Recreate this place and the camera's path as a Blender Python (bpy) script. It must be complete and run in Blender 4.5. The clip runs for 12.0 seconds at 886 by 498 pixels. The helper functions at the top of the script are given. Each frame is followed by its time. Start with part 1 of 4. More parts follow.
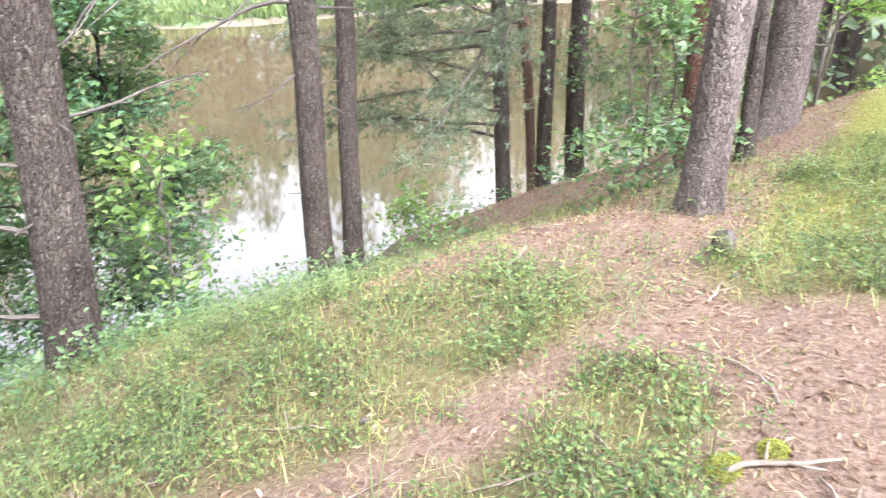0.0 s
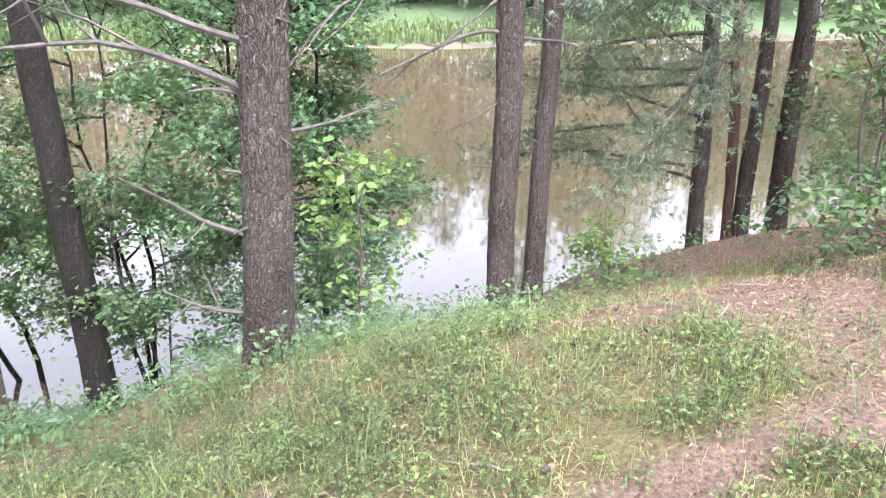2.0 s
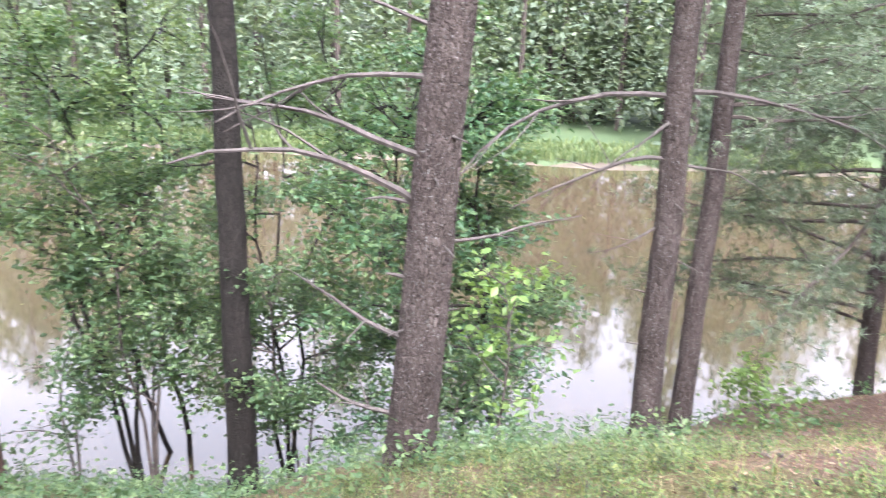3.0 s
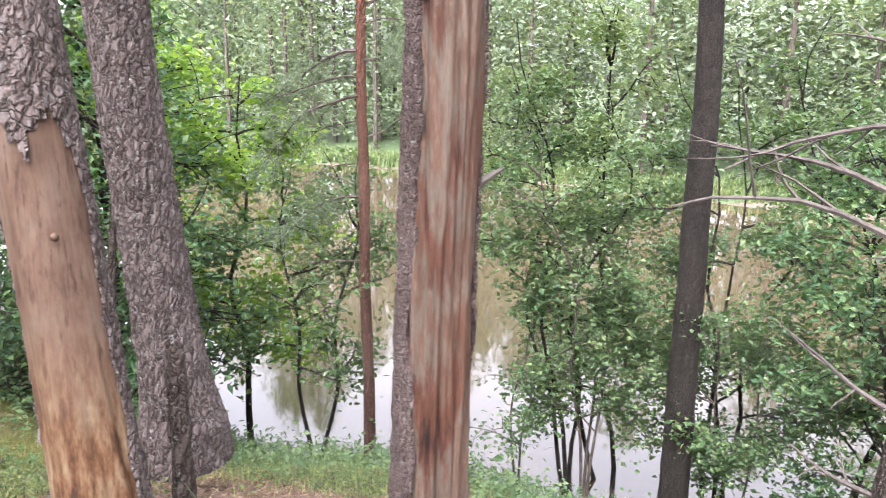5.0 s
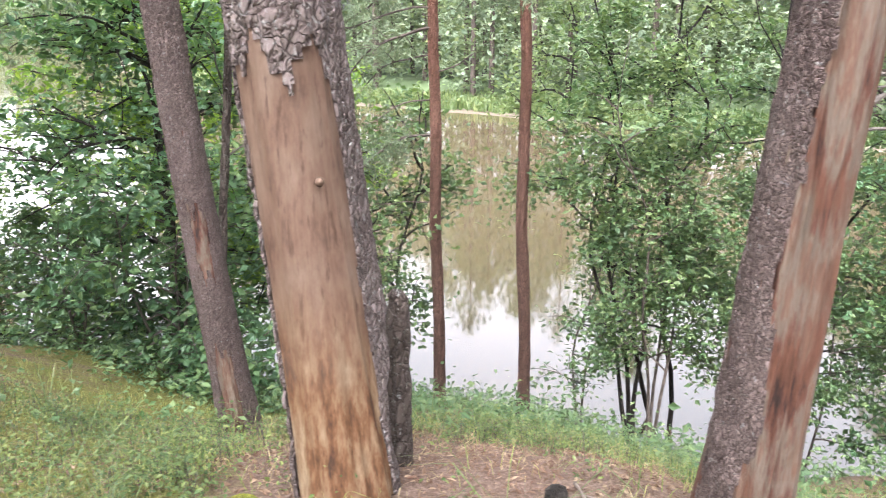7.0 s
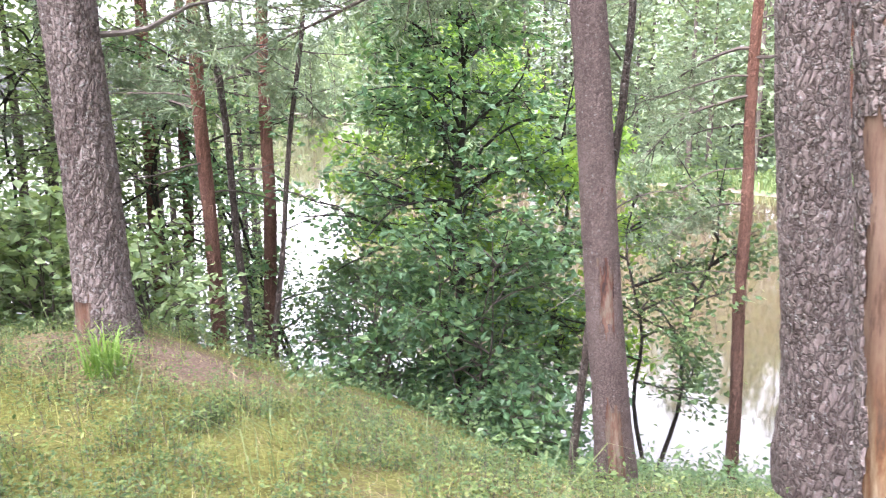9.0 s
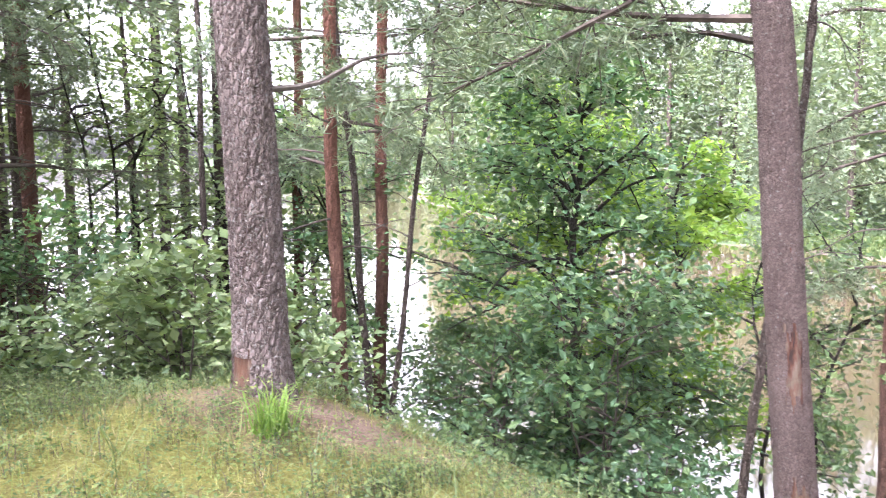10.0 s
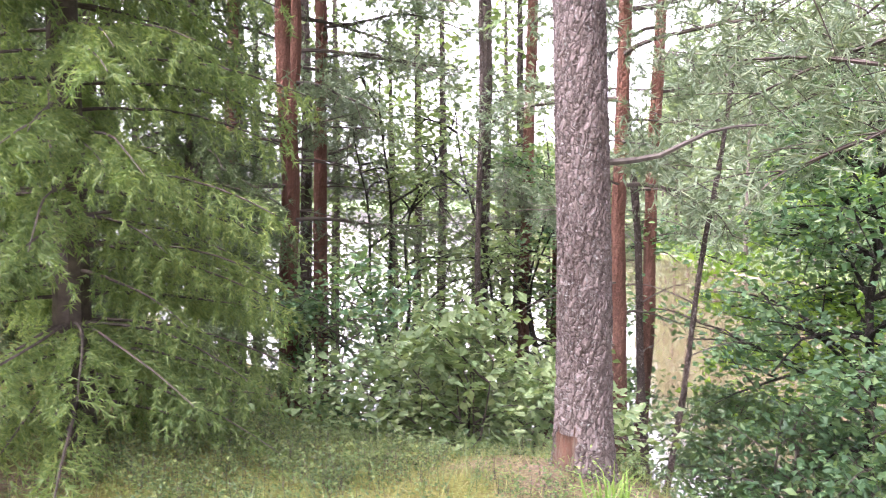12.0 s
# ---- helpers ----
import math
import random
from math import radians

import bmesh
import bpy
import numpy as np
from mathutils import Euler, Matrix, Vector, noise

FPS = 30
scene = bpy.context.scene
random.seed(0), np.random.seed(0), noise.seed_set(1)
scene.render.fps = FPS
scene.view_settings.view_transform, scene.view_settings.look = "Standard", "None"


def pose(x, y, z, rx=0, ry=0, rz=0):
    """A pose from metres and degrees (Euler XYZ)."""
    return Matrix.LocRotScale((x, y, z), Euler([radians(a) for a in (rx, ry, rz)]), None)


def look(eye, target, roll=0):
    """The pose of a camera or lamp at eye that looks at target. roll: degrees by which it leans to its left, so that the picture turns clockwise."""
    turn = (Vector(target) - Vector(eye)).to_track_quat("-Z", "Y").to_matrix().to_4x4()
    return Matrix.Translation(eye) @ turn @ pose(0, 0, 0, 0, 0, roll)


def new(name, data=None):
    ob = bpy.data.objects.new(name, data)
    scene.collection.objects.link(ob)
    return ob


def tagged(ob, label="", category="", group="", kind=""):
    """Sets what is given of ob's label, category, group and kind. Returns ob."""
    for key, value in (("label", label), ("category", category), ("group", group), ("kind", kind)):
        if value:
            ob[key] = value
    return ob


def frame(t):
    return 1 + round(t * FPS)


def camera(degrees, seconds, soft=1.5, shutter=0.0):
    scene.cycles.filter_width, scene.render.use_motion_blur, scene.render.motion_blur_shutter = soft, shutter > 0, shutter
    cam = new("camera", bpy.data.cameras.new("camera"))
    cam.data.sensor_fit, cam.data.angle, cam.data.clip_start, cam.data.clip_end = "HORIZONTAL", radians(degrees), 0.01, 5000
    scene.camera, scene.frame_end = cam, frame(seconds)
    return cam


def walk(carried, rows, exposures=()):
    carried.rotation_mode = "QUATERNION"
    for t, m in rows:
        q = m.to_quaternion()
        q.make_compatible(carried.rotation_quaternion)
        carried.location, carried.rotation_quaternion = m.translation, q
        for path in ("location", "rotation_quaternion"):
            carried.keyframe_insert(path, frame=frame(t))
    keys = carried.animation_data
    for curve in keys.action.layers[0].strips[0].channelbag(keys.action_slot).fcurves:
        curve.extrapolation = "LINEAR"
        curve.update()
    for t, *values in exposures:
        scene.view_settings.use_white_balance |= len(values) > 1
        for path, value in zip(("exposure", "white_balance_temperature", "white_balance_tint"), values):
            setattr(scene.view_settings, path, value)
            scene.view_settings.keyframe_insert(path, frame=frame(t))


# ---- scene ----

PATH = [
    (0.0, 0.984, -0.033, 1.451, 64.69, 0.71, -54.04),
    (0.5, 1.031, 0.069, 1.449, 62.89, 0.88, -44.03),
    (1.0, 0.956, 0.111, 1.472, 63.01, 0.94, -38.35),
    (1.5, 0.941, 0.121, 1.480, 64.10, 0.26, -37.64),
    (2.0, 0.954, 0.107, 1.491, 66.66, 0.13, -39.77),
    (2.5, 0.941, 0.073, 1.535, 71.75, -0.28, -38.83),
    (3.0, 0.821, 0.115, 1.531, 74.92, -1.36, -28.28),
    (3.5, 0.715, 0.047, 1.577, 75.80, -1.07, -14.42),
    (3.7, 0.678, 0.042, 1.602, 75.58, -1.55, -10.56),
    (5.3, 0.117, 0.028, 1.538, 77.95, -0.22, 4.42),
    (5.5, 0.024, 0.057, 1.539, 77.72, -0.02, 5.20),
    (6.0, -0.210, 0.079, 1.533, 76.72, -0.19, 1.86),
    (6.5, -0.439, 0.150, 1.485, 73.99, -0.53, -0.45),
    (7.0, -0.730, 0.257, 1.488, 73.15, -0.01, 1.87),
    (7.5, -1.050, 0.244, 1.518, 72.81, 0.01, 5.16),
    (7.7, -1.204, 0.231, 1.562, 72.32, -0.31, 6.95),
    (9.3, -2.190, -0.092, 1.413, 80.03, 0.71, 16.99),
    (9.5, -2.312, -0.107, 1.418, 80.75, 0.83, 17.42),
    (10.0, -2.629, -0.030, 1.394, 82.97, 0.38, 21.44),
    (10.5, -2.793, -0.114, 1.475, 84.00, -0.32, 24.53),
    (11.0, -3.021, -0.176, 1.514, 83.56, -1.90, 27.54),
    (11.5, -3.295, -0.155, 1.517, 84.24, -2.23, 33.00),
    (12.0, -3.293, -0.250, 1.567, 86.21, -0.37, 37.34),
]
cam = camera(60.4, 12.0, soft=1.0, shutter=0.2)
walk(cam, [(r[0], pose(*r[1:])) for r in PATH], exposures=[(0.0, 3.66, 5950, 14), (1.5, 3.42, 5800, 18), (2.5, 3.5, 5750, 20), (3.5, 3.38, 5900, 24), (6.5, 3.42, 6150, 16), (7.5, 3.52, 6150, 17), (9.5, 3.82, 5950, 23), (12.0, 3.84, 6150, 30)])

# ---- sky and light: bright overcast ----
SUN_ELEV, SUN_ROT = radians(52), radians(200)
world = bpy.data.worlds.new("overcast_sky")
scene.world = world
world.use_nodes = True
wn = world.node_tree
sky = wn.nodes.new("ShaderNodeTexSky")
sky.sky_type, sky.sun_disc = "NISHITA", False
sky.sun_elevation, sky.sun_rotation = SUN_ELEV, SUN_ROT
sky.air_density, sky.dust_density, sky.ozone_density = 1.0, 6.0, 1.0
hs = wn.nodes.new("ShaderNodeHueSaturation")
hs.inputs["Saturation"].default_value = 0.12
bg = wn.nodes["Background"]
bg.inputs["Strength"].default_value = 0.15
wn.links.new(sky.outputs[0], hs.inputs["Color"])
wn.links.new(hs.outputs[0], bg.inputs["Color"])
sun_data = bpy.data.lights.new("sun", "SUN")
sun_data.energy, sun_data.angle, sun_data.color = 0.5, radians(30), (1.0, 0.98, 0.94)
sun = new("sun", sun_data)
sun.matrix_world = look((0, 0, 30), (0 - 10 * math.sin(SUN_ROT), 0 - 10 * math.cos(SUN_ROT), 30 - 10 * math.tan(SUN_ELEV)))


# ---- materials ----
def material(name, rough=0.8, spec=0.3):
    m = bpy.data.materials.new(name)
    m.use_nodes = True
    nt = m.node_tree
    b = nt.nodes["Principled BSDF"]
    b.inputs["Roughness"].default_value = rough
    b.inputs["Specular IOR Level"].default_value = spec
    return m, nt, b


def node(nt, kind, **props):
    n = nt.nodes.new(kind)
    for k, v in props.items():
        if k in n.inputs:
            n.inputs[k].default_value = v
    return n


def coords(nt, scale):
    tc = nt.nodes.new("ShaderNodeTexCoord")
    mp = nt.nodes.new("ShaderNodeMapping")
    mp.inputs["Scale"].default_value = scale
    nt.links.new(tc.outputs["Object"], mp.inputs["Vector"])
    return mp.outputs["Vector"]


def noise_tex(nt, vec, scale, detail=4.0, rough=0.6):
    n = node(nt, "ShaderNodeTexNoise", Scale=scale, Detail=detail, Roughness=rough)
    nt.links.new(vec, n.inputs["Vector"])
    return n.outputs["Fac"]


def ramp(nt, fac, stops):
    r = nt.nodes.new("ShaderNodeValToRGB")
    el = r.color_ramp.elements
    while len(el) < len(stops):
        el.new(0.5)
    for e, (p, c) in zip(el, stops):
        e.position, e.color = p, (*c, 1)
    nt.links.new(fac, r.inputs["Fac"])
    return r.outputs["Color"]


def mix(nt, fac, a, b, mode="MIX"):
    m = nt.nodes.new("ShaderNodeMix")
    m.data_type, m.blend_type = "RGBA", mode
    for sock, v in ((m.inputs[0], fac), (m.inputs[6], a), (m.inputs[7], b)):
        if isinstance(v, (int, float)):
            sock.default_value = v
        elif isinstance(v, tuple):
            sock.default_value = (*v, 1)
        else:
            nt.links.new(v, sock)
    return m.outputs[2]


def bump(nt, b, height, strength=0.5, dist=0.02):
    n = node(nt, "ShaderNodeBump", Strength=strength, Distance=dist)
    nt.links.new(height, n.inputs["Height"])
    nt.links.new(n.outputs[0], b.inputs["Normal"])


def bark_material(name, dark, mid, light, lichen=0.0, scale=1.0, stretch=0.5, red=None):
    """Plated bark: plates that differ in tone, dark furrows between them, grey lichen."""
    m, nt, b = material(name, 0.92, 0.15)
    warp = noise_tex(nt, coords(nt, (1, 1, 1)), 9 * scale, 3)
    base = coords(nt, (1, 1, stretch))
    add = nt.nodes.new("ShaderNodeVectorMath")
    add.operation = "MULTIPLY_ADD"
    nt.links.new(warp, add.inputs[0])
    add.inputs[1].default_value = (0.13, 0.13, 0.16)
    nt.links.new(base, add.inputs[2])
    v = add.outputs[0]
    n1 = noise_tex(nt, v, 60 * scale, 6, 0.7)
    n2 = noise_tex(nt, coords(nt, (1, 1, 0.5)), 3.0 * scale, 3)
    edge = node(nt, "ShaderNodeTexVoronoi", Scale=30 * scale)
    edge.feature = "DISTANCE_TO_EDGE"
    cell = node(nt, "ShaderNodeTexVoronoi", Scale=30 * scale)
    for q in (edge, cell):
        nt.links.new(v, q.inputs["Vector"])
    tone = nt.nodes.new("ShaderNodeSeparateColor")
    nt.links.new(cell.outputs["Color"], tone.inputs[0])
    col = ramp(nt, tone.outputs[0], [(0.0, dark), (0.45, mid), (1.0, light)])
    col = mix(nt, 0.55, col, ramp(nt, n1, [(0.3, dark), (0.5, mid), (0.7, light)]))
    col = mix(nt, 0.35, col, ramp(nt, n2, [(0.3, dark), (0.7, light)]))
    crack = ramp(nt, edge.outputs["Distance"], [(0.0, (0.33, 0.29, 0.27)), (0.08, (0.82, 0.81, 0.8)), (0.2, (1, 1, 1))])
    col = mix(nt, 0.9, col, crack, "MULTIPLY")
    if lichen:
        n3 = noise_tex(nt, coords(nt, (1, 1, 1)), 45, 5, 0.7)
        lm = ramp(nt, n3, [(0.62 - 0.12 * lichen, (0, 0, 0)), (0.72 - 0.1 * lichen, (0.8, 0.8, 0.8))])
        col = mix(nt, lm, col, (0.19, 0.19, 0.18))
    if red:
        sep = nt.nodes.new("ShaderNodeSeparateXYZ")
        nt.links.new(coords(nt, (1, 1, 1)), sep.inputs[0])
        up = node(nt, "ShaderNodeMapRange")
        for key, value in (("From Min", -1.8), ("From Max", 2.2)):
            up.inputs[key].default_value = value
        nt.links.new(sep.outputs["Z"], up.inputs["Value"])
        thin = mix(nt, 0.5, ramp(nt, n1, [(0.3, tuple(0.5 * c for c in red)), (0.7, tuple(1.25 * c for c in red))]), col)
        col = mix(nt, up.outputs[0], col, thin)
    nt.links.new(col, b.inputs["Base Color"])
    h = mix(nt, 0.35, ramp(nt, edge.outputs["Distance"], [(0.0, (0, 0, 0)), (0.2, (1, 1, 1))]), n1)
    bump(nt, b, h, 0.9, 0.016)
    return m


def plain_noise(name, c1, c2, scale, rough=0.85, stretch=(1, 1, 1), bmp=0.3, spec=0.2):
    m, nt, b = material(name, rough, spec)
    v = coords(nt, stretch)
    n1 = noise_tex(nt, v, scale, 5, 0.65)
    n2 = noise_tex(nt, v, scale * 0.17, 3)
    f = mix(nt, 0.5, n1, n2)
    nt.links.new(ramp(nt, f, [(0.35, c1), (0.65, c2)]), b.inputs["Base Color"])
    bump(nt, b, n1, bmp, 0.01)
    return m


def leaf_material(name, c1, c2, c3, trans=0.45, rough=0.5):
    """Leaves, varied from leaf to leaf, that let some light through."""
    m, nt, b = material(name, rough, 0.35)
    geo = nt.nodes.new("ShaderNodeNewGeometry")
    col = ramp(nt, geo.outputs["Random Per Island"], [(0.0, c1), (0.55, c2), (1.0, c3)])
    n = noise_tex(nt, coords(nt, (1, 1, 1)), 0.9, 2)
    col = mix(nt, 1.0, col, ramp(nt, n, [(0.3, (0.75, 0.8, 0.75)), (0.7, (1.15, 1.12, 1.0))]), "MULTIPLY")
    nt.links.new(col, b.inputs["Base Color"])
    tr = nt.nodes.new("ShaderNodeBsdfTranslucent")
    nt.links.new(mix(nt, 1.0, col, (1.2, 1.25, 0.6), "MULTIPLY"), tr.inputs["Color"])
    ms = nt.nodes.new("ShaderNodeMixShader")
    ms.inputs[0].default_value = trans
    out = nt.nodes["Material Output"]
    nt.links.new(b.outputs[0], ms.inputs[1])
    nt.links.new(tr.outputs[0], ms.inputs[2])
    nt.links.new(ms.outputs[0], out.inputs["Surface"])
    return m


PINE_BARK = bark_material("pine_bark", (0.034, 0.024, 0.021), (0.092, 0.07, 0.064), (0.19, 0.158, 0.15), 0.55, 1.05, 0.55)
BROWN_BARK = bark_material("brown_pine_bark", (0.018, 0.0128, 0.0105), (0.048, 0.036, 0.030), (0.105, 0.085, 0.074), 0.35, 1.0, 0.4)
RED_BARK = bark_material("red_pine_bark", (0.024, 0.013, 0.01), (0.068, 0.037, 0.029), (0.13, 0.078, 0.06), 0.0, red=(0.165, 0.072, 0.047))
SMOOTH_BARK = bark_material("smooth_pinkish_pine_bark", (0.05, 0.034, 0.03), (0.105, 0.076, 0.069), (0.165, 0.13, 0.12), 0.25, 2.0, 0.9)
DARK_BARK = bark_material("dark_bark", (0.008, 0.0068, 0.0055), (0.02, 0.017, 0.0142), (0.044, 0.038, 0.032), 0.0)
TWIG_BARK = plain_noise("grey_dead_wood", (0.03, 0.025, 0.022), (0.10, 0.086, 0.076), 22, 0.9, (1, 1, 0.4))
DRY_STICK = plain_noise("dry_bleached_stick", (0.08, 0.06, 0.048), (0.22, 0.18, 0.15), 30, 0.9)
THIN_BARK = plain_noise("thin_branch_bark", (0.03, 0.024, 0.02), (0.09, 0.072, 0.06), 18, 0.9)
LEAF_MAPLE = leaf_material("maple_leaf", (0.046, 0.098, 0.052), (0.074, 0.142, 0.07), (0.14, 0.205, 0.09), 0.4, 0.42)
LEAF_ALDER = leaf_material("alder_leaf", (0.05, 0.095, 0.046), (0.082, 0.135, 0.062), (0.145, 0.20, 0.094), 0.42, 0.45)
LEAF_BRIGHT = leaf_material("sapling_leaf", (0.105, 0.18, 0.055), (0.155, 0.24, 0.075), (0.22, 0.31, 0.11), 0.5)
# Sunlight on the maples is put into this brighter, yellower leaf colour.
LEAF_YELLOW = leaf_material("sunlight_tinted_leaf", (0.112, 0.206, 0.044), (0.175, 0.283, 0.056), (0.263, 0.361, 0.081), 0.5)
NEEDLE = leaf_material("pine_needles", (0.085, 0.12, 0.085), (0.125, 0.165, 0.115), (0.175, 0.205, 0.145), 0.3, 0.6)
SPRUCE_LEAF = leaf_material("spruce_needles", (0.085, 0.135, 0.05), (0.14, 0.195, 0.075), (0.21, 0.26, 0.10), 0.45, 0.6)
SPRUCE_DARK = leaf_material("dark_spruce_needles", (0.05, 0.078, 0.038), (0.075, 0.108, 0.05), (0.11, 0.145, 0.065), 0.3, 0.6)
BILBERRY = leaf_material("bilberry_leaf", (0.042, 0.074, 0.027), (0.08, 0.118, 0.042), (0.16, 0.185, 0.066), 0.35)
STRAW = leaf_material("dry_straw", (0.13, 0.10, 0.06), (0.22, 0.175, 0.11), (0.34, 0.28, 0.19), 0.25, 0.8)
GRASS = leaf_material("grass_blade", (0.10, 0.135, 0.04), (0.165, 0.19, 0.064), (0.275, 0.26, 0.12), 0.35)
# Haze over the river is put into this leaf colour: paler and greyer.
HAZY_LEAF = leaf_material("hazy_leaf", (0.105, 0.14, 0.105), (0.135, 0.172, 0.125), (0.175, 0.205, 0.15), 0.45, 0.9)
LEAF_PALE = leaf_material("hazel_leaf", (0.095, 0.145, 0.07), (0.145, 0.20, 0.10), (0.21, 0.26, 0.14), 0.4)
TUFT = leaf_material("fresh_grass", (0.07, 0.13, 0.03), (0.11, 0.19, 0.04), (0.17, 0.25, 0.06), 0.4)
REED = leaf_material("reed_blade", (0.06, 0.09, 0.036), (0.09, 0.125, 0.05), (0.15, 0.175, 0.08), 0.35)
LITTER = leaf_material("dead_leaf", (0.075, 0.038, 0.026), (0.13, 0.079, 0.056), (0.245, 0.174, 0.13), 0.1, 0.8)


def peeled_wood_material():
    """Smooth peeled wood: dull pinkish brown, fine dark flecks along the grain, rusty and split at the foot."""
    m, nt, b = material("peeled_pine_wood", 0.75, 0.2)
    grain = noise_tex(nt, coords(nt, (1, 1, 0.1)), 70, 6, 0.7)
    fleck = noise_tex(nt, coords(nt, (1, 1, 0.11)), 42, 5, 0.65)
    blotch = noise_tex(nt, coords(nt, (1, 1, 0.4)), 10, 6, 0.72)
    col = ramp(nt, blotch, [(0.34, (0.036, 0.018, 0.011)), (0.45, (0.082, 0.044, 0.028)), (0.56, (0.10, 0.063, 0.043)), (0.68, (0.125, 0.087, 0.065))])
    col = mix(nt, 0.35, col, ramp(nt, grain, [(0.3, (0.0442, 0.0272, 0.0190)), (0.7, (0.1292, 0.0938, 0.0714))]))
    col = mix(nt, ramp(nt, fleck, [(0.57, (0, 0, 0)), (0.66, (0.85, 0.85, 0.85))]), col, (0.036, 0.018, 0.011))
    sep = nt.nodes.new("ShaderNodeSeparateXYZ")
    nt.links.new(coords(nt, (1, 1, 1)), sep.inputs[0])
    low = node(nt, "ShaderNodeMapRange")
    for key, value in (("From Min", 0.72), ("From Max", 0.25)):
        low.inputs[key].default_value = value
    nt.links.new(sep.outputs["Z"], low.inputs["Value"])
    streak = noise_tex(nt, coords(nt, (1, 1, 0.25)), 16, 5, 0.7)
    foot = ramp(nt, streak, [(0.34, (0.026, 0.013, 0.008)), (0.44, (0.082, 0.038, 0.017)), (0.54, (0.125, 0.08, 0.046)), (0.68, (0.2, 0.152, 0.10))])
    col = mix(nt, low.outputs[0], col, foot)
    nt.links.new(col, b.inputs["Base Color"])
    bump(nt, b, mix(nt, 0.5, grain, streak), 0.5, 0.008)
    return m


def streaked_wood_material():
    """Old dead wood: broad rust-red, grey-beige and dark brown streaks along the trunk."""
    m, nt, b = material("streaked_dead_wood", 0.7, 0.25)
    grain = noise_tex(nt, coords(nt, (1, 1, 0.06)), 90, 6, 0.7)
    broad = noise_tex(nt, coords(nt, (1, 1, 0.2)), 11, 6, 0.66)
    patch = noise_tex(nt, coords(nt, (1, 1, 0.35)), 7, 6, 0.7)
    col = ramp(nt, broad, [(0.36, (0.014, 0.007, 0.006)), (0.42, (0.066, 0.026, 0.016)), (0.50, (0.098, 0.079, 0.062)), (0.57, (0.082, 0.043, 0.028)), (0.66, (0.13, 0.104, 0.082))])
    col = mix(nt, ramp(nt, patch, [(0.53, (0, 0, 0)), (0.58, (0.65, 0.65, 0.65))]), col, (0.074, 0.031, 0.018))
    col = mix(nt, 0.7, col, ramp(nt, grain, [(0.3, (0.5, 0.45, 0.42)), (0.6, (1.1, 1.1, 1.1))]), "MULTIPLY")
    nt.links.new(col, b.inputs["Base Color"])
    bump(nt, b, mix(nt, 0.5, grain, broad), 0.8, 0.012)
    return m


BARE_WOOD = peeled_wood_material()
RUST_WOOD = streaked_wood_material()


def ground_material():
    m, nt, b = material("forest_floor", 0.95, 0.1)
    v = coords(nt, (1, 1, 1))
    fine = noise_tex(nt, v, 38, 8, 0.75)
    mid = noise_tex(nt, v, 5, 5, 0.6)
    big = noise_tex(nt, v, 0.55, 4, 0.55)
    litter = ramp(nt, fine, [(0.3, (0.055, 0.033, 0.025)), (0.5, (0.14, 0.096, 0.074)), (0.72, (0.25, 0.186, 0.147))])
    straw = ramp(nt, fine, [(0.3, (0.035, 0.03, 0.016)), (0.5, (0.10, 0.084, 0.043)), (0.72, (0.19, 0.163, 0.095))])
    green = ramp(nt, fine, [(0.3, (0.045, 0.046, 0.013)), (0.5, (0.125, 0.122, 0.034)), (0.72, (0.225, 0.21, 0.072))])
    lush = nt.nodes.new("ShaderNodeAttribute")
    lush.attribute_name = "moss"
    moss = mix(nt, lush.outputs["Fac"], straw, green)
    att = nt.nodes.new("ShaderNodeAttribute")
    att.attribute_name = "cover"
    f = mix(nt, 0.3, mix(nt, 0.45, att.outputs["Fac"], mid), fine)
    col = mix(nt, ramp(nt, f, [(0.38, (0, 0, 0)), (0.56, (1, 1, 1))]), litter, moss)
    nt.links.new(col, b.inputs["Base Color"])
    bump(nt, b, fine, 0.9, 0.03)
    return m


def meadow_material():
    return plain_noise("meadow", (0.04, 0.065, 0.028), (0.08, 0.11, 0.05), 0.35, 0.95, (1, 1, 1), 0.3)


def water_material():
    m, nt, b = material("brown_river_water", 0.045, 0.5)
    b.inputs["Base Color"].default_value = (0.054, 0.039, 0.023, 1)
    b.inputs["IOR"].default_value = 1.8
    v = coords(nt, (1, 0.5, 1))
    h = mix(nt, 0.5, noise_tex(nt, v, 1.3, 3, 0.5), noise_tex(nt, v, 0.25, 2, 0.5))
    bump(nt, b, h, 0.07, 0.05)
    return m


GROUND = ground_material()
WATER = water_material()
SAND = plain_noise("river_sand", (0.055, 0.046, 0.032), (0.11, 0.09, 0.066), 0.8, 0.95)
MEADOW = meadow_material()


# ---- mesh helpers ----
def mesh_object(name, verts, faces, mats, parent=None, label="", smooth=False, index=None):
    me = bpy.data.meshes.new(name)
    me.from_pydata(verts if isinstance(verts, list) else verts.tolist(), [], faces if isinstance(faces, list) else faces.tolist())
    for mt in (mats if isinstance(mats, (list, tuple)) else [mats]):
        me.materials.append(mt)
    if smooth:
        me.polygons.foreach_set("use_smooth", [True] * len(me.polygons))
    if index is not None:
        me.polygons.foreach_set("material_index", index)
    me.update()
    ob = new(name, me)
    if parent is not None:
        ob.parent = parent
        ob.matrix_parent_inverse = parent.matrix_basis.inverted()
    if label:
        ob["label"] = label
    return ob


def empty(name, place, label, category, group="", kind=""):
    ob = new(name)
    ob.location = place
    ob.matrix_basis = Matrix.Translation(place)
    return tagged(ob, label, category, group, kind)


rng = np.random.default_rng(7)


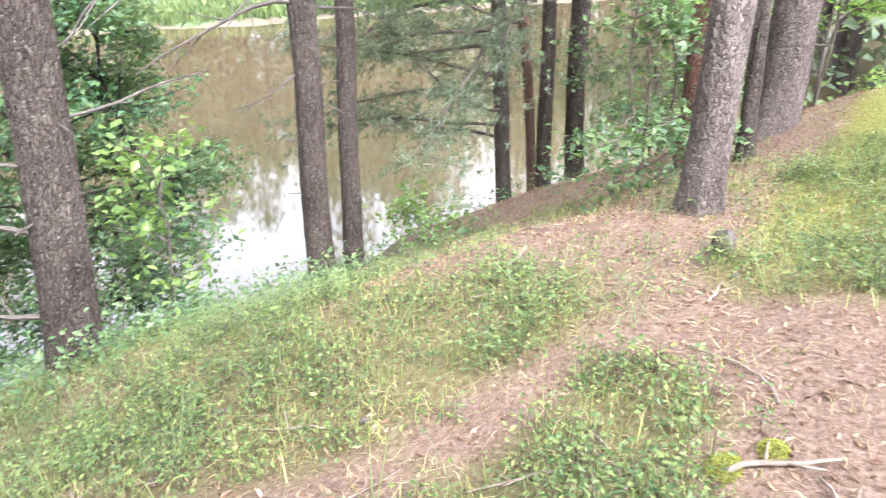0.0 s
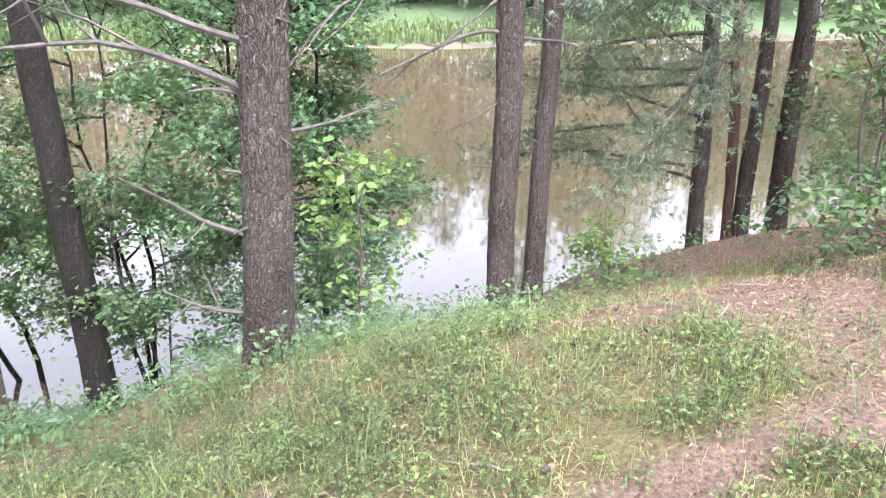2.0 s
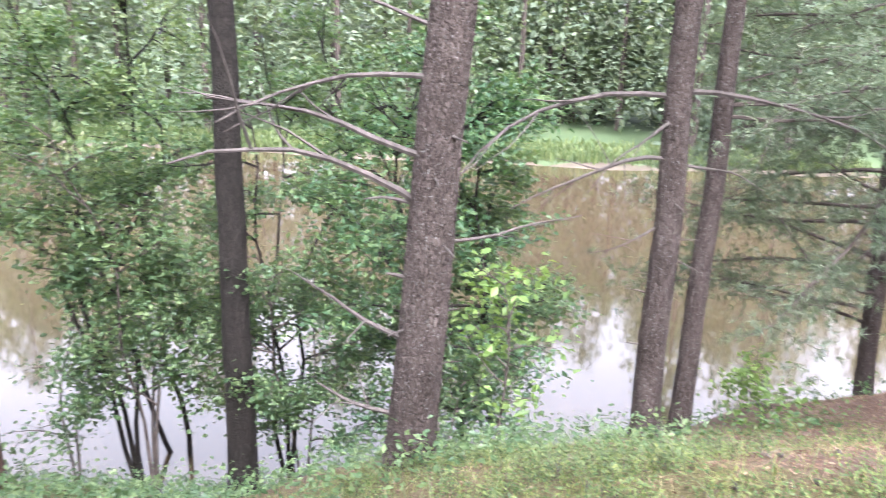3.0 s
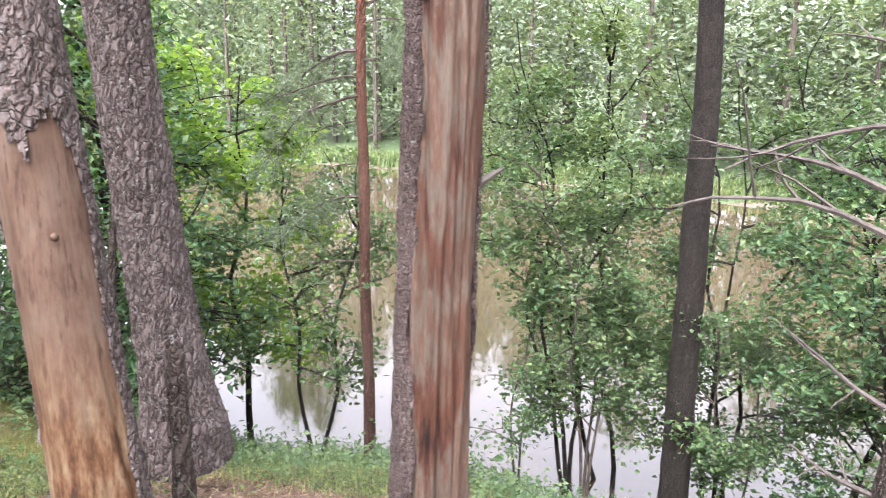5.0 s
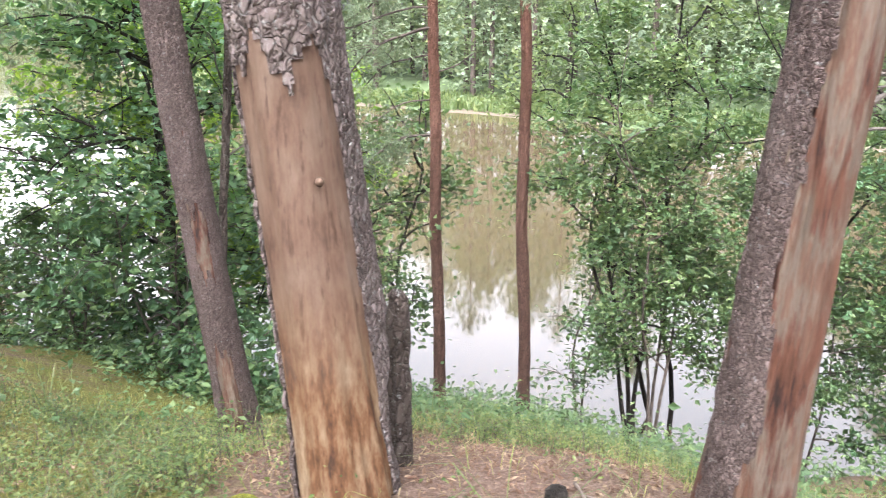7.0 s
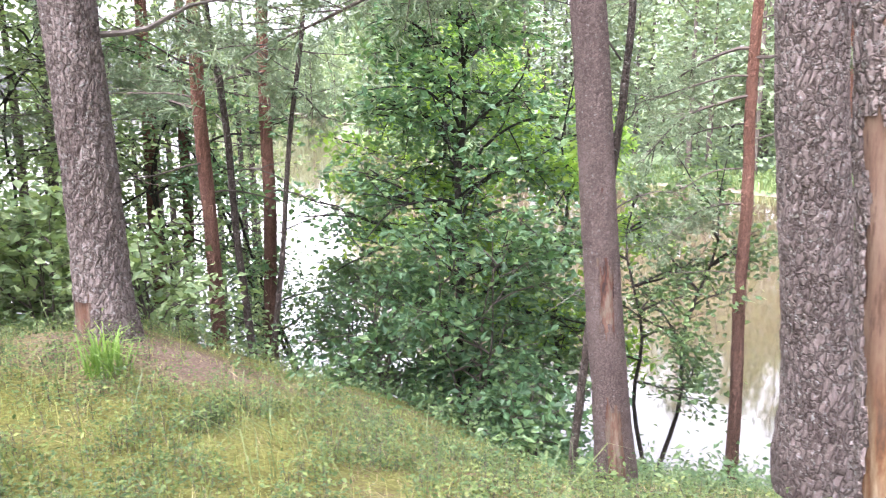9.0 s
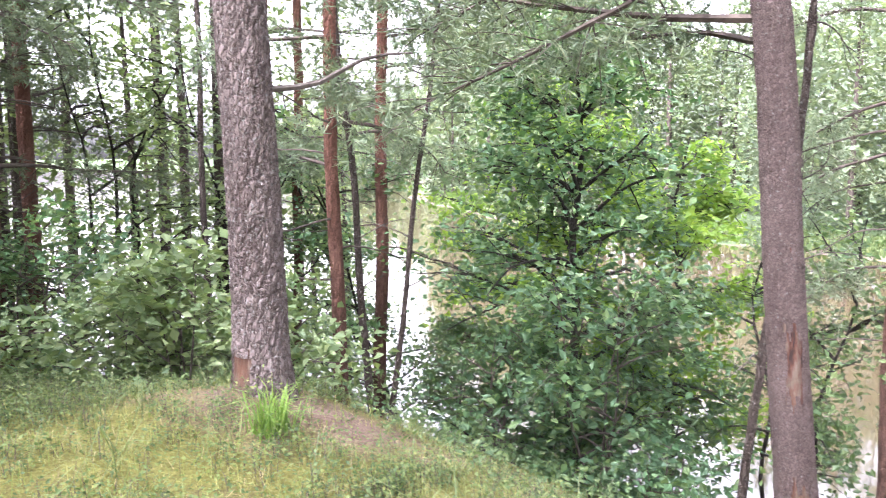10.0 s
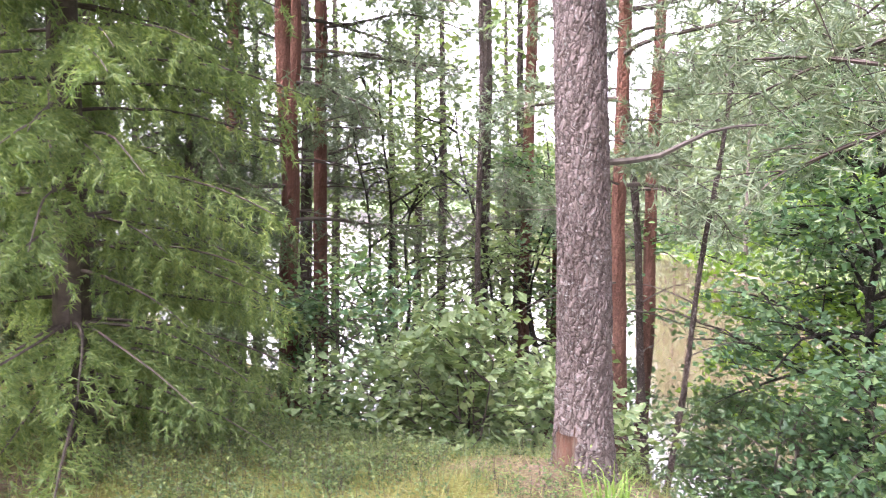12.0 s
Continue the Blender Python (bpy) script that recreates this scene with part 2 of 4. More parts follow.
def reseed(seed):
    """A fresh run of random numbers, so that each plant keeps its own shape."""
    global rng
    rng = np.random.default_rng(int(seed * 10) + 11)


def tube(points, radii, seg=10, rough=None, cap=True):
    """A tapered tube along points; rough(angle, z, radius, along) moves the skin outwards."""
    pts = np.array(points, float)
    n = len(pts)
    tang = np.gradient(pts, axis=0)
    tang /= np.linalg.norm(tang, axis=1)[:, None] + 1e-9
    ref = np.array((0.0, 0.0, 1.0)) if abs(tang[0][2]) < 0.8 else np.array((0.0, 1.0, 0.0))
    ang = np.linspace(0, 2 * np.pi, seg, endpoint=False)
    verts = []
    for i in range(n):
        u = np.cross(ref, tang[i])
        u /= np.linalg.norm(u) + 1e-9
        w = np.cross(tang[i], u)
        for a in ang:
            r = radii[i]
            if rough:
                r += rough(a, pts[i][2], radii[i], i / (n - 1))
            verts.append(pts[i] + (u * math.cos(a) + w * math.sin(a)) * r)
    faces = []
    for i in range(n - 1):
        for j in range(seg):
            k = (j + 1) % seg
            faces.append((i * seg + j, i * seg + k, (i + 1) * seg + k, (i + 1) * seg + j))
    if cap:
        faces.append(tuple(range((n - 1) * seg, n * seg)))
        faces.append(tuple(range(seg - 1, -1, -1)))
    return np.array(verts), faces


def join(parts):
    verts, faces, off = [], [], 0
    for v, f in parts:
        verts.append(v)
        faces += [tuple(i + off for i in q) for q in f]
        off += len(v)
    return np.concatenate(verts), faces


def random_dirs(n, flat=1.0):
    d = rng.normal(size=(n, 3))
    d[:, 2] *= flat
    return d / (np.linalg.norm(d, axis=1)[:, None] + 1e-9)


def leaves(centres, size, spread=0.35, droop=0.3, width=0.6):
    """Folded four-cornered leaves at the centres, lying mostly flat and turned at random."""
    n = len(centres)
    c = np.asarray(centres, float)
    along = random_dirs(n, 0.45)
    along[:, 2] -= droop * rng.random(n)
    along /= np.linalg.norm(along, axis=1)[:, None]
    up = random_dirs(n, 1.0) * 0.8 + np.array((0, 0, 1.0))
    side = np.cross(along, up)
    side /= np.linalg.norm(side, axis=1)[:, None] + 1e-9
    nor = np.cross(side, along)
    s = size * (1 + spread * (rng.random(n) * 2 - 1))[:, None]
    v = np.stack([c - along * s * 0.5, c - side * s * width * 0.5 + nor * s * 0.12 - along * s * 0.05, c + along * s * 0.5,
                  c + side * s * width * 0.5 + nor * s * 0.12 - along * s * 0.05], 1).reshape(-1, 3)
    i = np.arange(n)[:, None] * 4
    f = np.concatenate([i + np.array([[0, 3, 2]]), i + np.array([[0, 2, 1]])], 1).reshape(-1, 3)
    return v, f


def needles(centres, dirs, length, count, thick=0.006, open_=0.7):
    """Tufts of thin needles round twig ends."""
    c = np.repeat(np.asarray(centres, float), count, 0)
    d = np.repeat(np.asarray(dirs, float), count, 0) + rng.normal(size=(len(c), 3)) * open_
    d /= np.linalg.norm(d, axis=1)[:, None] + 1e-9
    n = len(c)
    side = np.cross(d, random_dirs(n))
    side /= np.linalg.norm(side, axis=1)[:, None] + 1e-9
    ln = length * (0.6 + 0.6 * rng.random(n))[:, None]
    v = np.stack([c - side * thick, c + side * thick, c + d * ln], 1).reshape(-1, 3)
    f = np.arange(3 * n).reshape(-1, 3)
    return v, f


def blades(roots, height, width, lean=0.5):
    """Bent grass blades of two segments."""
    r = np.asarray(roots, float)
    n = len(r)
    a = rng.random(n) * 2 * np.pi
    out = np.stack([np.cos(a), np.sin(a), np.zeros(n)], 1)
    side = np.stack([-np.sin(a), np.cos(a), np.zeros(n)], 1)
    h = height * (0.5 + rng.random(n))[:, None]
    l = lean * rng.random(n)[:, None]
    w = width * (0.6 + 0.8 * rng.random(n))[:, None]
    up = np.array((0, 0, 1.0))
    p1 = r + up * h * 0.6 + out * h * l * 0.4
    p2 = r + up * h * (1.0 - 0.5 * l) + out * h * l * 1.1
    v = np.stack([r - side * w, r + side * w, p1 + side * w * 0.8, p1 - side * w * 0.8, p2], 1).reshape(-1, 3)
    i = np.arange(n)[:, None] * 5
    f = np.concatenate([i + np.array([[0, 1, 2]]), i + np.array([[0, 2, 3]]), i + np.array([[3, 2, 4]])], 1).reshape(-1, 3)
    return v, f


# ---- the ground: a wooded bluff, the river and its far bank ----
WATER_Z = -4.6


def smooth01(v, lo, hi):
    t = min(max((v - lo) / (hi - lo), 0.0), 1.0)
    return t * t * (3 - 2 * t)


def crest(x):
    return 2.25 - 0.75 * min(max(x / 2.5, 0.0), 1.0) - 0.6 * min(max(-5.3 - x, 0.0), 3.0) - 0.75 * math.exp(-((x + 2.9) / 1.4) ** 2)


FAR_BANK = [(120, -30), (60, 10), (27, 31), (0, 51), (-20, 62), (-45, 95), (-90, 200), (-220, 330)]


def far_offset(x, y):
    """Metres beyond the far shore (negative: on the river's side)."""
    if x >= FAR_BANK[0][0]:
        return y - FAR_BANK[0][1]
    for (x1, y1), (x0, y0) in zip(FAR_BANK, FAR_BANK[1:]):
        if x0 <= x <= x1:
            t = (x - x0) / (x1 - x0)
            slope = (y1 - y0) / (x1 - x0)
            return (y - (y0 + (y1 - y0) * t)) / math.sqrt(1 + slope * slope)
    return y - FAR_BANK[-1][1]


def ground_z(x, y, fine=True):
    s = 0.3 * x + 0.95 * y
    if x > 14:
        s = 0.3 * 14 + 0.95 * y + (x - 14) * 0.12
    d = s - crest(x)
    k = 0.45
    drop = k * math.log1p(math.exp(min(d / k, 40)))
    z = -0.54 * min(drop, 12.5)
    z += smooth01(d, 0.2, 2.2) * (0.5 * smooth01(x, 1.6, 3.2) * (1 - smooth01(y, 6.2, 8.2)) + 0.3 * smooth01(x, 7.6, 9.0))
    z += 0.12 * math.exp(-((x + 5.27) ** 2 + (y - 3.6) ** 2) / 0.6)
    if x > 9.5:
        z -= 0.22 * min(x - 9.5, 12.0) * (1 - smooth01(y, 2.0, 4.5))
    z += 0.06 * noise.noise((x * 0.5, y * 0.5, 0.3)) * 2
    if fine:
        z += 0.025 * noise.noise((x * 2.3, y * 2.3, 4.1)) + 0.012 * noise.noise((x * 7, y * 7, 1.7))
    f = far_offset(x, y)
    if f > -6:
        rise = WATER_Z - 0.5 + (f + 5) * 0.1 if f < 1 else WATER_Z + 0.1 + min((f - 1) * 0.06, 3.0)
        z = max(z, rise + 0.1 * noise.noise((x * 0.15, y * 0.15, 9)))
    return z


def axis(lo, hi, step, far, grow=1.35):
    mid = list(np.arange(lo, hi, step))
    left, right, s = [], [], step
    x = lo
    while x > -far:
        s = min(s * grow, 60)
        x -= s
        left.append(x)
    s, x = step, mid[-1]
    while x < far:
        s = min(s * grow, 60)
        x += s
        right.append(x)
    return left[::-1] + mid + right


def green_cover(x, y):
    """How thickly bilberry, grass and moss cover the ground, 0 to 1."""
    s = 0.3 * x + 0.95 * y
    patch = 0.5 + 0.9 * noise.noise((x * 0.7, y * 0.7, 2.2)) + 0.35 * noise.noise((x * 2.1, y * 2.1, 5.2))
    right = smooth01(x, 0.3, 1.2)
    left = 1 - smooth01(x, -2.0, -1.4)
    middle = (1 - right) * (1 - left)
    slope = smooth01(s, 3.2, 4.6)
    g = right * smooth01(s, 2.0, 2.55) * (1 - 0.8 * smooth01(x, 3.1, 4.8)) * (1 - 0.35 * smooth01(s, 4.5, 6.0))
    g += left * (0.95 if s < 2.6 else 0.75)
    patch = patch + 0.35 * left * max(0.0, 0.6 - patch)
    g += middle * (0.15 + 0.85 * slope)
    g = max(g, 0.95 * smooth01(x, 3.9, 4.6) * (1 - smooth01(y, 0.7, 1.2)) * smooth01(y, -1.0, -0.3))
    g = max(g, 0.5 * right * smooth01(patch, 0.86, 1.05) * smooth01(s, 0.5, 1.1))
    g *= 1 - 0.8 * math.exp(-((x + 4.75) / 0.45) ** 2 - ((y - 3.75) / 0.45) ** 2)
    return min(max(g * (0.1 + 1.5 * patch), 0.0), 1.0)


def build_ground():
    xs, ys = axis(-12, 14, 0.105, 900, 1.18), axis(-4, 13, 0.105, 900, 1.12)
    verts = [(x, y, ground_z(x, y)) for y in ys for x in xs]
    nx = len(xs)
    faces, idx = [], []
    for j in range(len(ys) - 1):
        for i in range(nx - 1):
            faces.append((j * nx + i, j * nx + i + 1, (j + 1) * nx + i + 1, (j + 1) * nx + i))
            f = far_offset((xs[i] + xs[i + 1]) / 2, (ys[j] + ys[j + 1]) / 2)
            idx.append(0 if f < -3 else (1 if f < 1.6 else 2))
    ob = mesh_object("ground", verts, faces, [GROUND, SAND, MEADOW], smooth=True, index=idx)
    cover = ob.data.attributes.new("cover", "FLOAT", "POINT")
    cover.data.foreach_set("value", [green_cover(p[0], p[1]) if abs(p[0]) < 16 and -5 < p[1] < 14 else 0.6 for p in verts])
    mossy = ob.data.attributes.new("moss", "FLOAT", "POINT")
    mossy.data.foreach_set("value", [1 - 0.85 * smooth01(p[0], -2.2, -0.8) * (1 - smooth01(p[0], 4.2, 5.6) * (1 - smooth01(p[1], 0.9, 1.8))) for p in verts])
    return tagged(ob, "forest floor of brown needle litter, moss and sloping river bank", "ground", kind="structure")


build_ground()
wv = [(-900, -200, WATER_Z), (900, -200, WATER_Z), (900, 900, WATER_Z), (-900, 900, WATER_Z)]
tagged(mesh_object("water", wv, [(0, 1, 2, 3)], WATER), "calm brown river water reflecting trees and sky", "river", kind="structure")


# ---- trees ----
def bark_rough(depth, seed, plates=11, tall=7.0):
    """Plated bark: ridges and furrows of the given depth."""
    def f(a, z, r, along):
        x, y = math.cos(a) * plates / 6, math.sin(a) * plates / 6
        n1 = noise.noise((x * 2 + seed, y * 2, z * tall))
        n2 = noise.noise((x * 5 + seed, y * 5, z * tall * 2.2))
        n3 = noise.noise((x * 3.3 + seed, y * 3.3, z * tall * 1.4 + 9))
        return depth * (0.7 - math.exp(-abs(n1) * 7) * 0.9 - math.exp(-abs(n3) * 8) * 0.5 + 0.55 * n2)
    return f


def trunk_line(base, lean, height, steps, wob=0.02, seed=0.0):
    pts = []
    for i in range(steps + 1):
        t = i / steps
        z = height * t
        wx = wob * noise.noise((z * 0.5, seed, 1.0)) * min(z, 3)
        wy = wob * noise.noise((z * 0.5, seed, 7.0)) * min(z, 3)
        pts.append((base[0] + lean[0] * z + wx, base[1] + lean[1] * z + wy, base[2] - 0.25 + z))
    return pts


def trunk_radii(r, steps, height, flare=0.5, top=0.45):
    out = []
    for i in range(steps + 1):
        t = i / steps
        z = t * height
        out.append(r * ((1 - t) + top * t) * (1 + flare * math.exp(-max(z - 0.2, 0) / 0.22)))
    return out


def limb(start, direction, length, r, sag=0.0, wob=0.15, steps=7, seg=6, seed=0.0):
    d = np.array(direction, float)
    d /= np.linalg.norm(d)
    p = np.array(start, float)
    pts, rad = [], []
    for i in range(steps + 1):
        t = i / steps
        pts.append(p.copy())
        rad.append(r * (1 - 0.75 * t))
        d = d + np.array((wob * noise.noise((t * 4, seed, 0.5)), wob * noise.noise((t * 4, seed, 3.5)), wob * noise.noise((t * 4, seed, 6.5)) - sag / steps))
        d /= np.linalg.norm(d)
        p = p + d * length / steps
    return tube(pts, rad, seg), pts


def at_height(base, lean, z):
    h = z - base[2]
    return np.array((base[0] + lean[0] * h, base[1] + lean[1] * h, z))


def pine(name, base, lean, r, bark, label, height=13.0, depth=0.012, seed=1.0, seg=26, steps=80, limbs=(), crown=True, fol=(), flare=0.35, group=""):
    """A pine: trunk, bare limbs (height, azimuth, rise, length, radius), needle boughs low down (fol) and a crown."""
    reseed(seed)
    tree = empty(name, base, label, "pine tree", group)
    pts = trunk_line(base, lean, height, steps, 0.02, seed)
    v, f = tube(pts, trunk_radii(r, steps, height, flare), seg, bark_rough(depth, seed))
    mesh_object("trunk", v, f, bark, tree, smooth=False)
    for k, (z, az, rise, ln, lr, *sg) in enumerate(limbs):
        st = at_height(base, lean, z)
        a = radians(az)
        (lv, lf), lp = limb(st, (math.cos(a), math.sin(a), rise), ln, lr, sag=sg[0] if sg else 0.25, wob=0.3, seed=seed + k)
        more = [(lv, lf)]
        for q in range(3 if ln > 0.7 else 0):
            b0 = lp[3 + q]
            dd = np.array(lp[4 + q]) - np.array(lp[2 + q])
            dd = dd / np.linalg.norm(dd) + rng.normal(size=3) * 0.6
            (tv, tf), _ = limb(b0, dd, ln * 0.35 * (0.6 + rng.random()), lr * 0.4, wob=0.4, steps=4, seg=4, seed=seed + k * 3 + q)
            more.append((tv, tf))
        mesh_object("branch", *join(more), TWIG_BARK if bark is not RED_BARK else THIN_BARK, tree, "bare grey dead branch")
    boughs(tree, base, lean, fol, seed)
    if crown:
        lst = []
        for k in range(18):
            z = base[2] + height * (0.66 + 0.34 * rng.random())
            lst.append((z, rng.random() * 360, 0.2 + 0.4 * rng.random(), 1.2 + 1.6 * rng.random()))
        boughs(tree, base, lean, lst, seed + 5, name="crown", tuft=0.2, count=4, thick=0.02)
    return tree


def boughs(tree, base, lean, lst, seed, name="bough", tuft=0.11, count=10, thick=0.006):
    """Needle-bearing boughs (height, azimuth, rise, length)."""
    if not lst:
        return
    wood, cs, ds = [], [], []
    for k, (z, az, rise, ln) in enumerate(lst):
        st = at_height(base, lean, z)
        a = radians(az)
        (lv, lf), lp = limb(st, (math.cos(a), math.sin(a), rise), ln, 0.012 + 0.007 * ln, sag=0.35, wob=0.3, steps=8, seg=5, seed=seed + k)
        wood.append((lv, lf))
        for q in range(2, 9):
            for e in range(3):
                b0 = np.array(lp[min(q, 8)])
                dd = np.array(lp[min(q, 8)]) - np.array(lp[q - 1])
                dd = dd / (np.linalg.norm(dd) + 1e-9) + rng.normal(size=3) * np.array((0.9, 0.9, 0.45))
                dd /= np.linalg.norm(dd)
                tl = ln * (0.16 + 0.2 * rng.random())
                (tv, tf), tp = limb(b0, dd, tl, 0.006, sag=0.2, wob=0.3, steps=3, seg=3, seed=seed + k + q * 0.1 + e)
                wood.append((tv, tf))
                for w in range(1, 4):
                    for g in range(3):
                        cs.append(np.array(tp[w]) + rng.normal(size=3) * 0.07)
                        ds.append(dd * 0.6 + rng.normal(size=3) * 0.4)
    tagged(mesh_object("branchwork", *join(wood), THIN_BARK, tree), kind="stuff")
    v, f = needles(cs, ds, tuft, count, thick)
    mesh_object(name, v, f, NEEDLE, tree, "grey-green pine needles")


def broadleaf(name, base, height, radius, leaf, n, size, label, category="tree", lean=(0, 0), trunk_r=0.05, low=0.15, stems=1, seed=1.0, squash=1.0,
              clumps=40, bark=None, group="", limb_n=14, width=0.62):
    """A leafy tree or bush: stems, limbs and a crown of leaves in uneven clumps on its twigs."""
    reseed(seed)
    tree = empty(name, base, label, category, group)
    wood = []
    tips = []
    for s in range(stems):
        ln = (lean[0] + (0.13 * rng.normal() if stems > 1 else 0), lean[1] + (0.13 * rng.normal() if stems > 1 else 0))
        steps = 14
        pts = trunk_line(base, ln, height * (0.8 + 0.2 * rng.random()), steps, 0.2, seed + s)
        wood_v = tube(pts, trunk_radii(trunk_r * (1 if stems == 1 else 0.7), steps, height, 0.3, 0.15), 9, bark_rough(trunk_r * 0.08, seed))
        mesh_object("trunk", *wood_v, bark or THIN_BARK, tree, smooth=True)
        for k in range(max(3, limb_n // stems)):
            t = low + (0.95 - low) * (k + rng.random()) / max(3, limb_n // stems)
            q = pts[min(int(t * steps), steps)]
            a = rng.random() * 2 * np.pi
            prof = math.sin(min(1.0, (1.04 - t) / (1.04 - low)) * math.pi * 0.62 + 0.25)
            length = radius * squash * prof * (0.7 + 0.5 * rng.random())
            (lv, lf), lp = limb(q, (math.cos(a), math.sin(a), 0.35 + 0.4 * t), max(length, 0.15), trunk_r * 0.3 + 0.004, sag=0.35, wob=0.4, seed=seed + k + s * 17)
            wood.append((lv, lf))
            tips += [np.array(p) for p in lp[2:]]
            for e in range(3):
                b0 = lp[3 + e]
                dd = np.array((math.cos(a), math.sin(a), 0.2)) + rng.normal(size=3) * 0.6
                (tv, tf), tp = limb(b0, dd, max(length, 0.15) * 0.45, trunk_r * 0.12 + 0.003, sag=0.3, wob=0.4, steps=4, seg=4, seed=seed + k * 2 + e)
                wood.append((tv, tf))
                tips += [np.array(p) for p in tp[1:]] * 2
    if wood:
        tagged(mesh_object("branchwork", *join(wood), bark or THIN_BARK, tree), kind="stuff")
    tips = np.array(tips)
    pick = tips[rng.integers(0, len(tips), n)]
    c = pick + rng.normal(size=(n, 3)) * np.array((0.16, 0.16, 0.09)) * (0.5 + 0.35 * radius)
    v, f = leaves(c, size, width=width)
    mesh_object("crown", v, f, leaf, tree)
    return tree


def wear(a, z, seed, groove, foot):
    """Grooves along the grain, deeper and fluted towards the foot."""
    x, y = math.cos(a), math.sin(a)
    low = math.exp(-max(z - foot, 0) / 0.22)
    g = noise.noise((x * 4, y * 4, z * 0.9 + seed)) + 0.6 * noise.noise((x * 9, y * 9, z * 1.6 + seed))
    split = -math.exp(-abs(noise.noise((x * 3, y * 3, z * 0.5 + seed * 2))) * 14)
    return groove * (1 + 2.2 * low) * g + groove * 1.8 * (1 + low) * split + 0.002 * noise.noise((x * 30, y * 30, z * 4))


def bare_trunk(name, base, lean, r, height, label, seed, bark_from, angles, flare, depth=0.012, wood_mat=None, groove=0.004, knots=(), zones=(), bark_mat=None):
    """A pine trunk whose bark has come off: bare wood between the two angles (degrees, from +x) below bark_from, bark elsewhere, proud of the wood."""
    tree = empty(name, base, label, "pine tree")
    steps, seg = 210, 96
    pts = trunk_line(base, lean, height, steps, 0.015, seed)
    rad = trunk_radii(r, steps, height, flare, 0.6)
    wood = tube(pts, [q * 0.955 for q in rad], seg, lambda a, z, q, t: wear(a, z, seed, groove, base[2]))
    mesh_object("bare_wood", *wood, wood_mat or BARE_WOOD, tree, "bare weathered wood with rusty streaks", smooth=True)
    for kz, ka, kr in knots:
        c = at_height(base, lean, kz) + np.array((math.cos(radians(ka)), math.sin(radians(ka)), 0)) * r * 0.92
        out = c + np.array((math.cos(radians(ka)), math.sin(radians(ka)), 0.3)) * kr
        mesh_object("knot", *tube([c - (out - c), c, c + (out - c) * 0.6, out], [kr * 1.4, kr * 1.2, kr * 0.8, kr * 0.3], 9), wood_mat or BARE_WOOD, tree, smooth=True)
    rough = bark_rough(depth, seed)
    v, f = tube(pts, rad, seg, rough, cap=False)
    keep = []
    for q in f:
        c = sum(v[i] for i in q) / 4
        row = q[0] // seg
        a = math.degrees(math.atan2(c[1] - pts[row][1], c[0] - pts[row][0])) % 360
        wave = 20 * noise.noise((c[2] * 1.7, seed, 0.0)) + 12 * noise.noise((c[2] * 5, seed, 2.0)) + 5 * noise.noise((c[2] * 17, seed, 4.0))
        zed = bark_from + 0.16 * noise.noise((a * 0.03, seed, 5)) + 0.07 * noise.noise((a * 0.11, seed, 8))
        lo, hi = angles[0] + wave, angles[1] + wave * 0.7
        inside = lo <= a <= hi or lo <= a - 360 <= hi or lo <= a + 360 <= hi
        if zones and not any(z0 < c[2] + 0.13 * noise.noise((a * 0.07, seed, 3.0)) + 0.04 * noise.noise((a * 0.3, seed, 6.0)) < z1 for z0, z1 in zones):
            inside = False
        if not (inside and c[2] < zed):
            keep.append(q)
    bark = mesh_object("bark", v, keep, bark_mat or PINE_BARK, tree, "pinkish-grey scaly bark" if bark_mat else "thick plated grey-brown bark")
    sol = bark.modifiers.new("thick", "SOLIDIFY")
    sol.thickness, sol.offset = 0.012, -1
    return tree


bare_trunk("dead_pine", (0.11, 2.30, 0.0), (0.025, -0.07), 0.128, 5.5, "dead pine trunk with bark on one side and weathered bare wood", 3.3, 9.0, (240, 375), 0.06, wood_mat=RUST_WOOD, groove=0.014, bark_mat=SMOOTH_BARK)
snag = limb((0.22, 2.22, 1.24), (0.8, 0.3, 0.5), 0.13, 0.022, steps=4)[0]
tagged(mesh_object("branch_stub", *snag, TWIG_BARK, bpy.data.objects["dead_pine"]), "grey broken branch stub")
bare_trunk("barkless_pine", (-1.13, 2.60, -0.05), (-0.10, 0.02), 0.165, 7.0, "leaning pine trunk stripped of its bark below, plated bark above", 8.1, 1.36, (200, 352), 0.12, 0.014, knots=((1.02, 296, 0.011),))
pine("pine", (-1.22, 3.62, -0.15), (-0.105, 0.02), 0.155, PINE_BARK, "leaning pine with grey plated bark behind the barkless one", seed=12.0, depth=0.014, seg=80, steps=260, flare=0.45)
bare_trunk("damaged_pine", (-2.21, 4.70, -0.93), (-0.098, -0.01), 0.115, 11.0, "slim leaning pine with a bare wound near its foot", 5.2, 0.45, (250, 304), 0.2, 0.008, wood_mat=RUST_WOOD, zones=((0.0, 0.42), (-1.2, -0.5)), bark_mat=SMOOTH_BARK)
boughs(bpy.data.objects["damaged_pine"], (-2.21, 4.70, -0.93), (-0.098, -0.01), [(2.0 + 0.13 * k, 130 + 75 * ((k * 0.618) % 1), 0.12, 1.9 + 0.9 * ((k * 0.37) % 1)) for k in range(9)], 57.0)
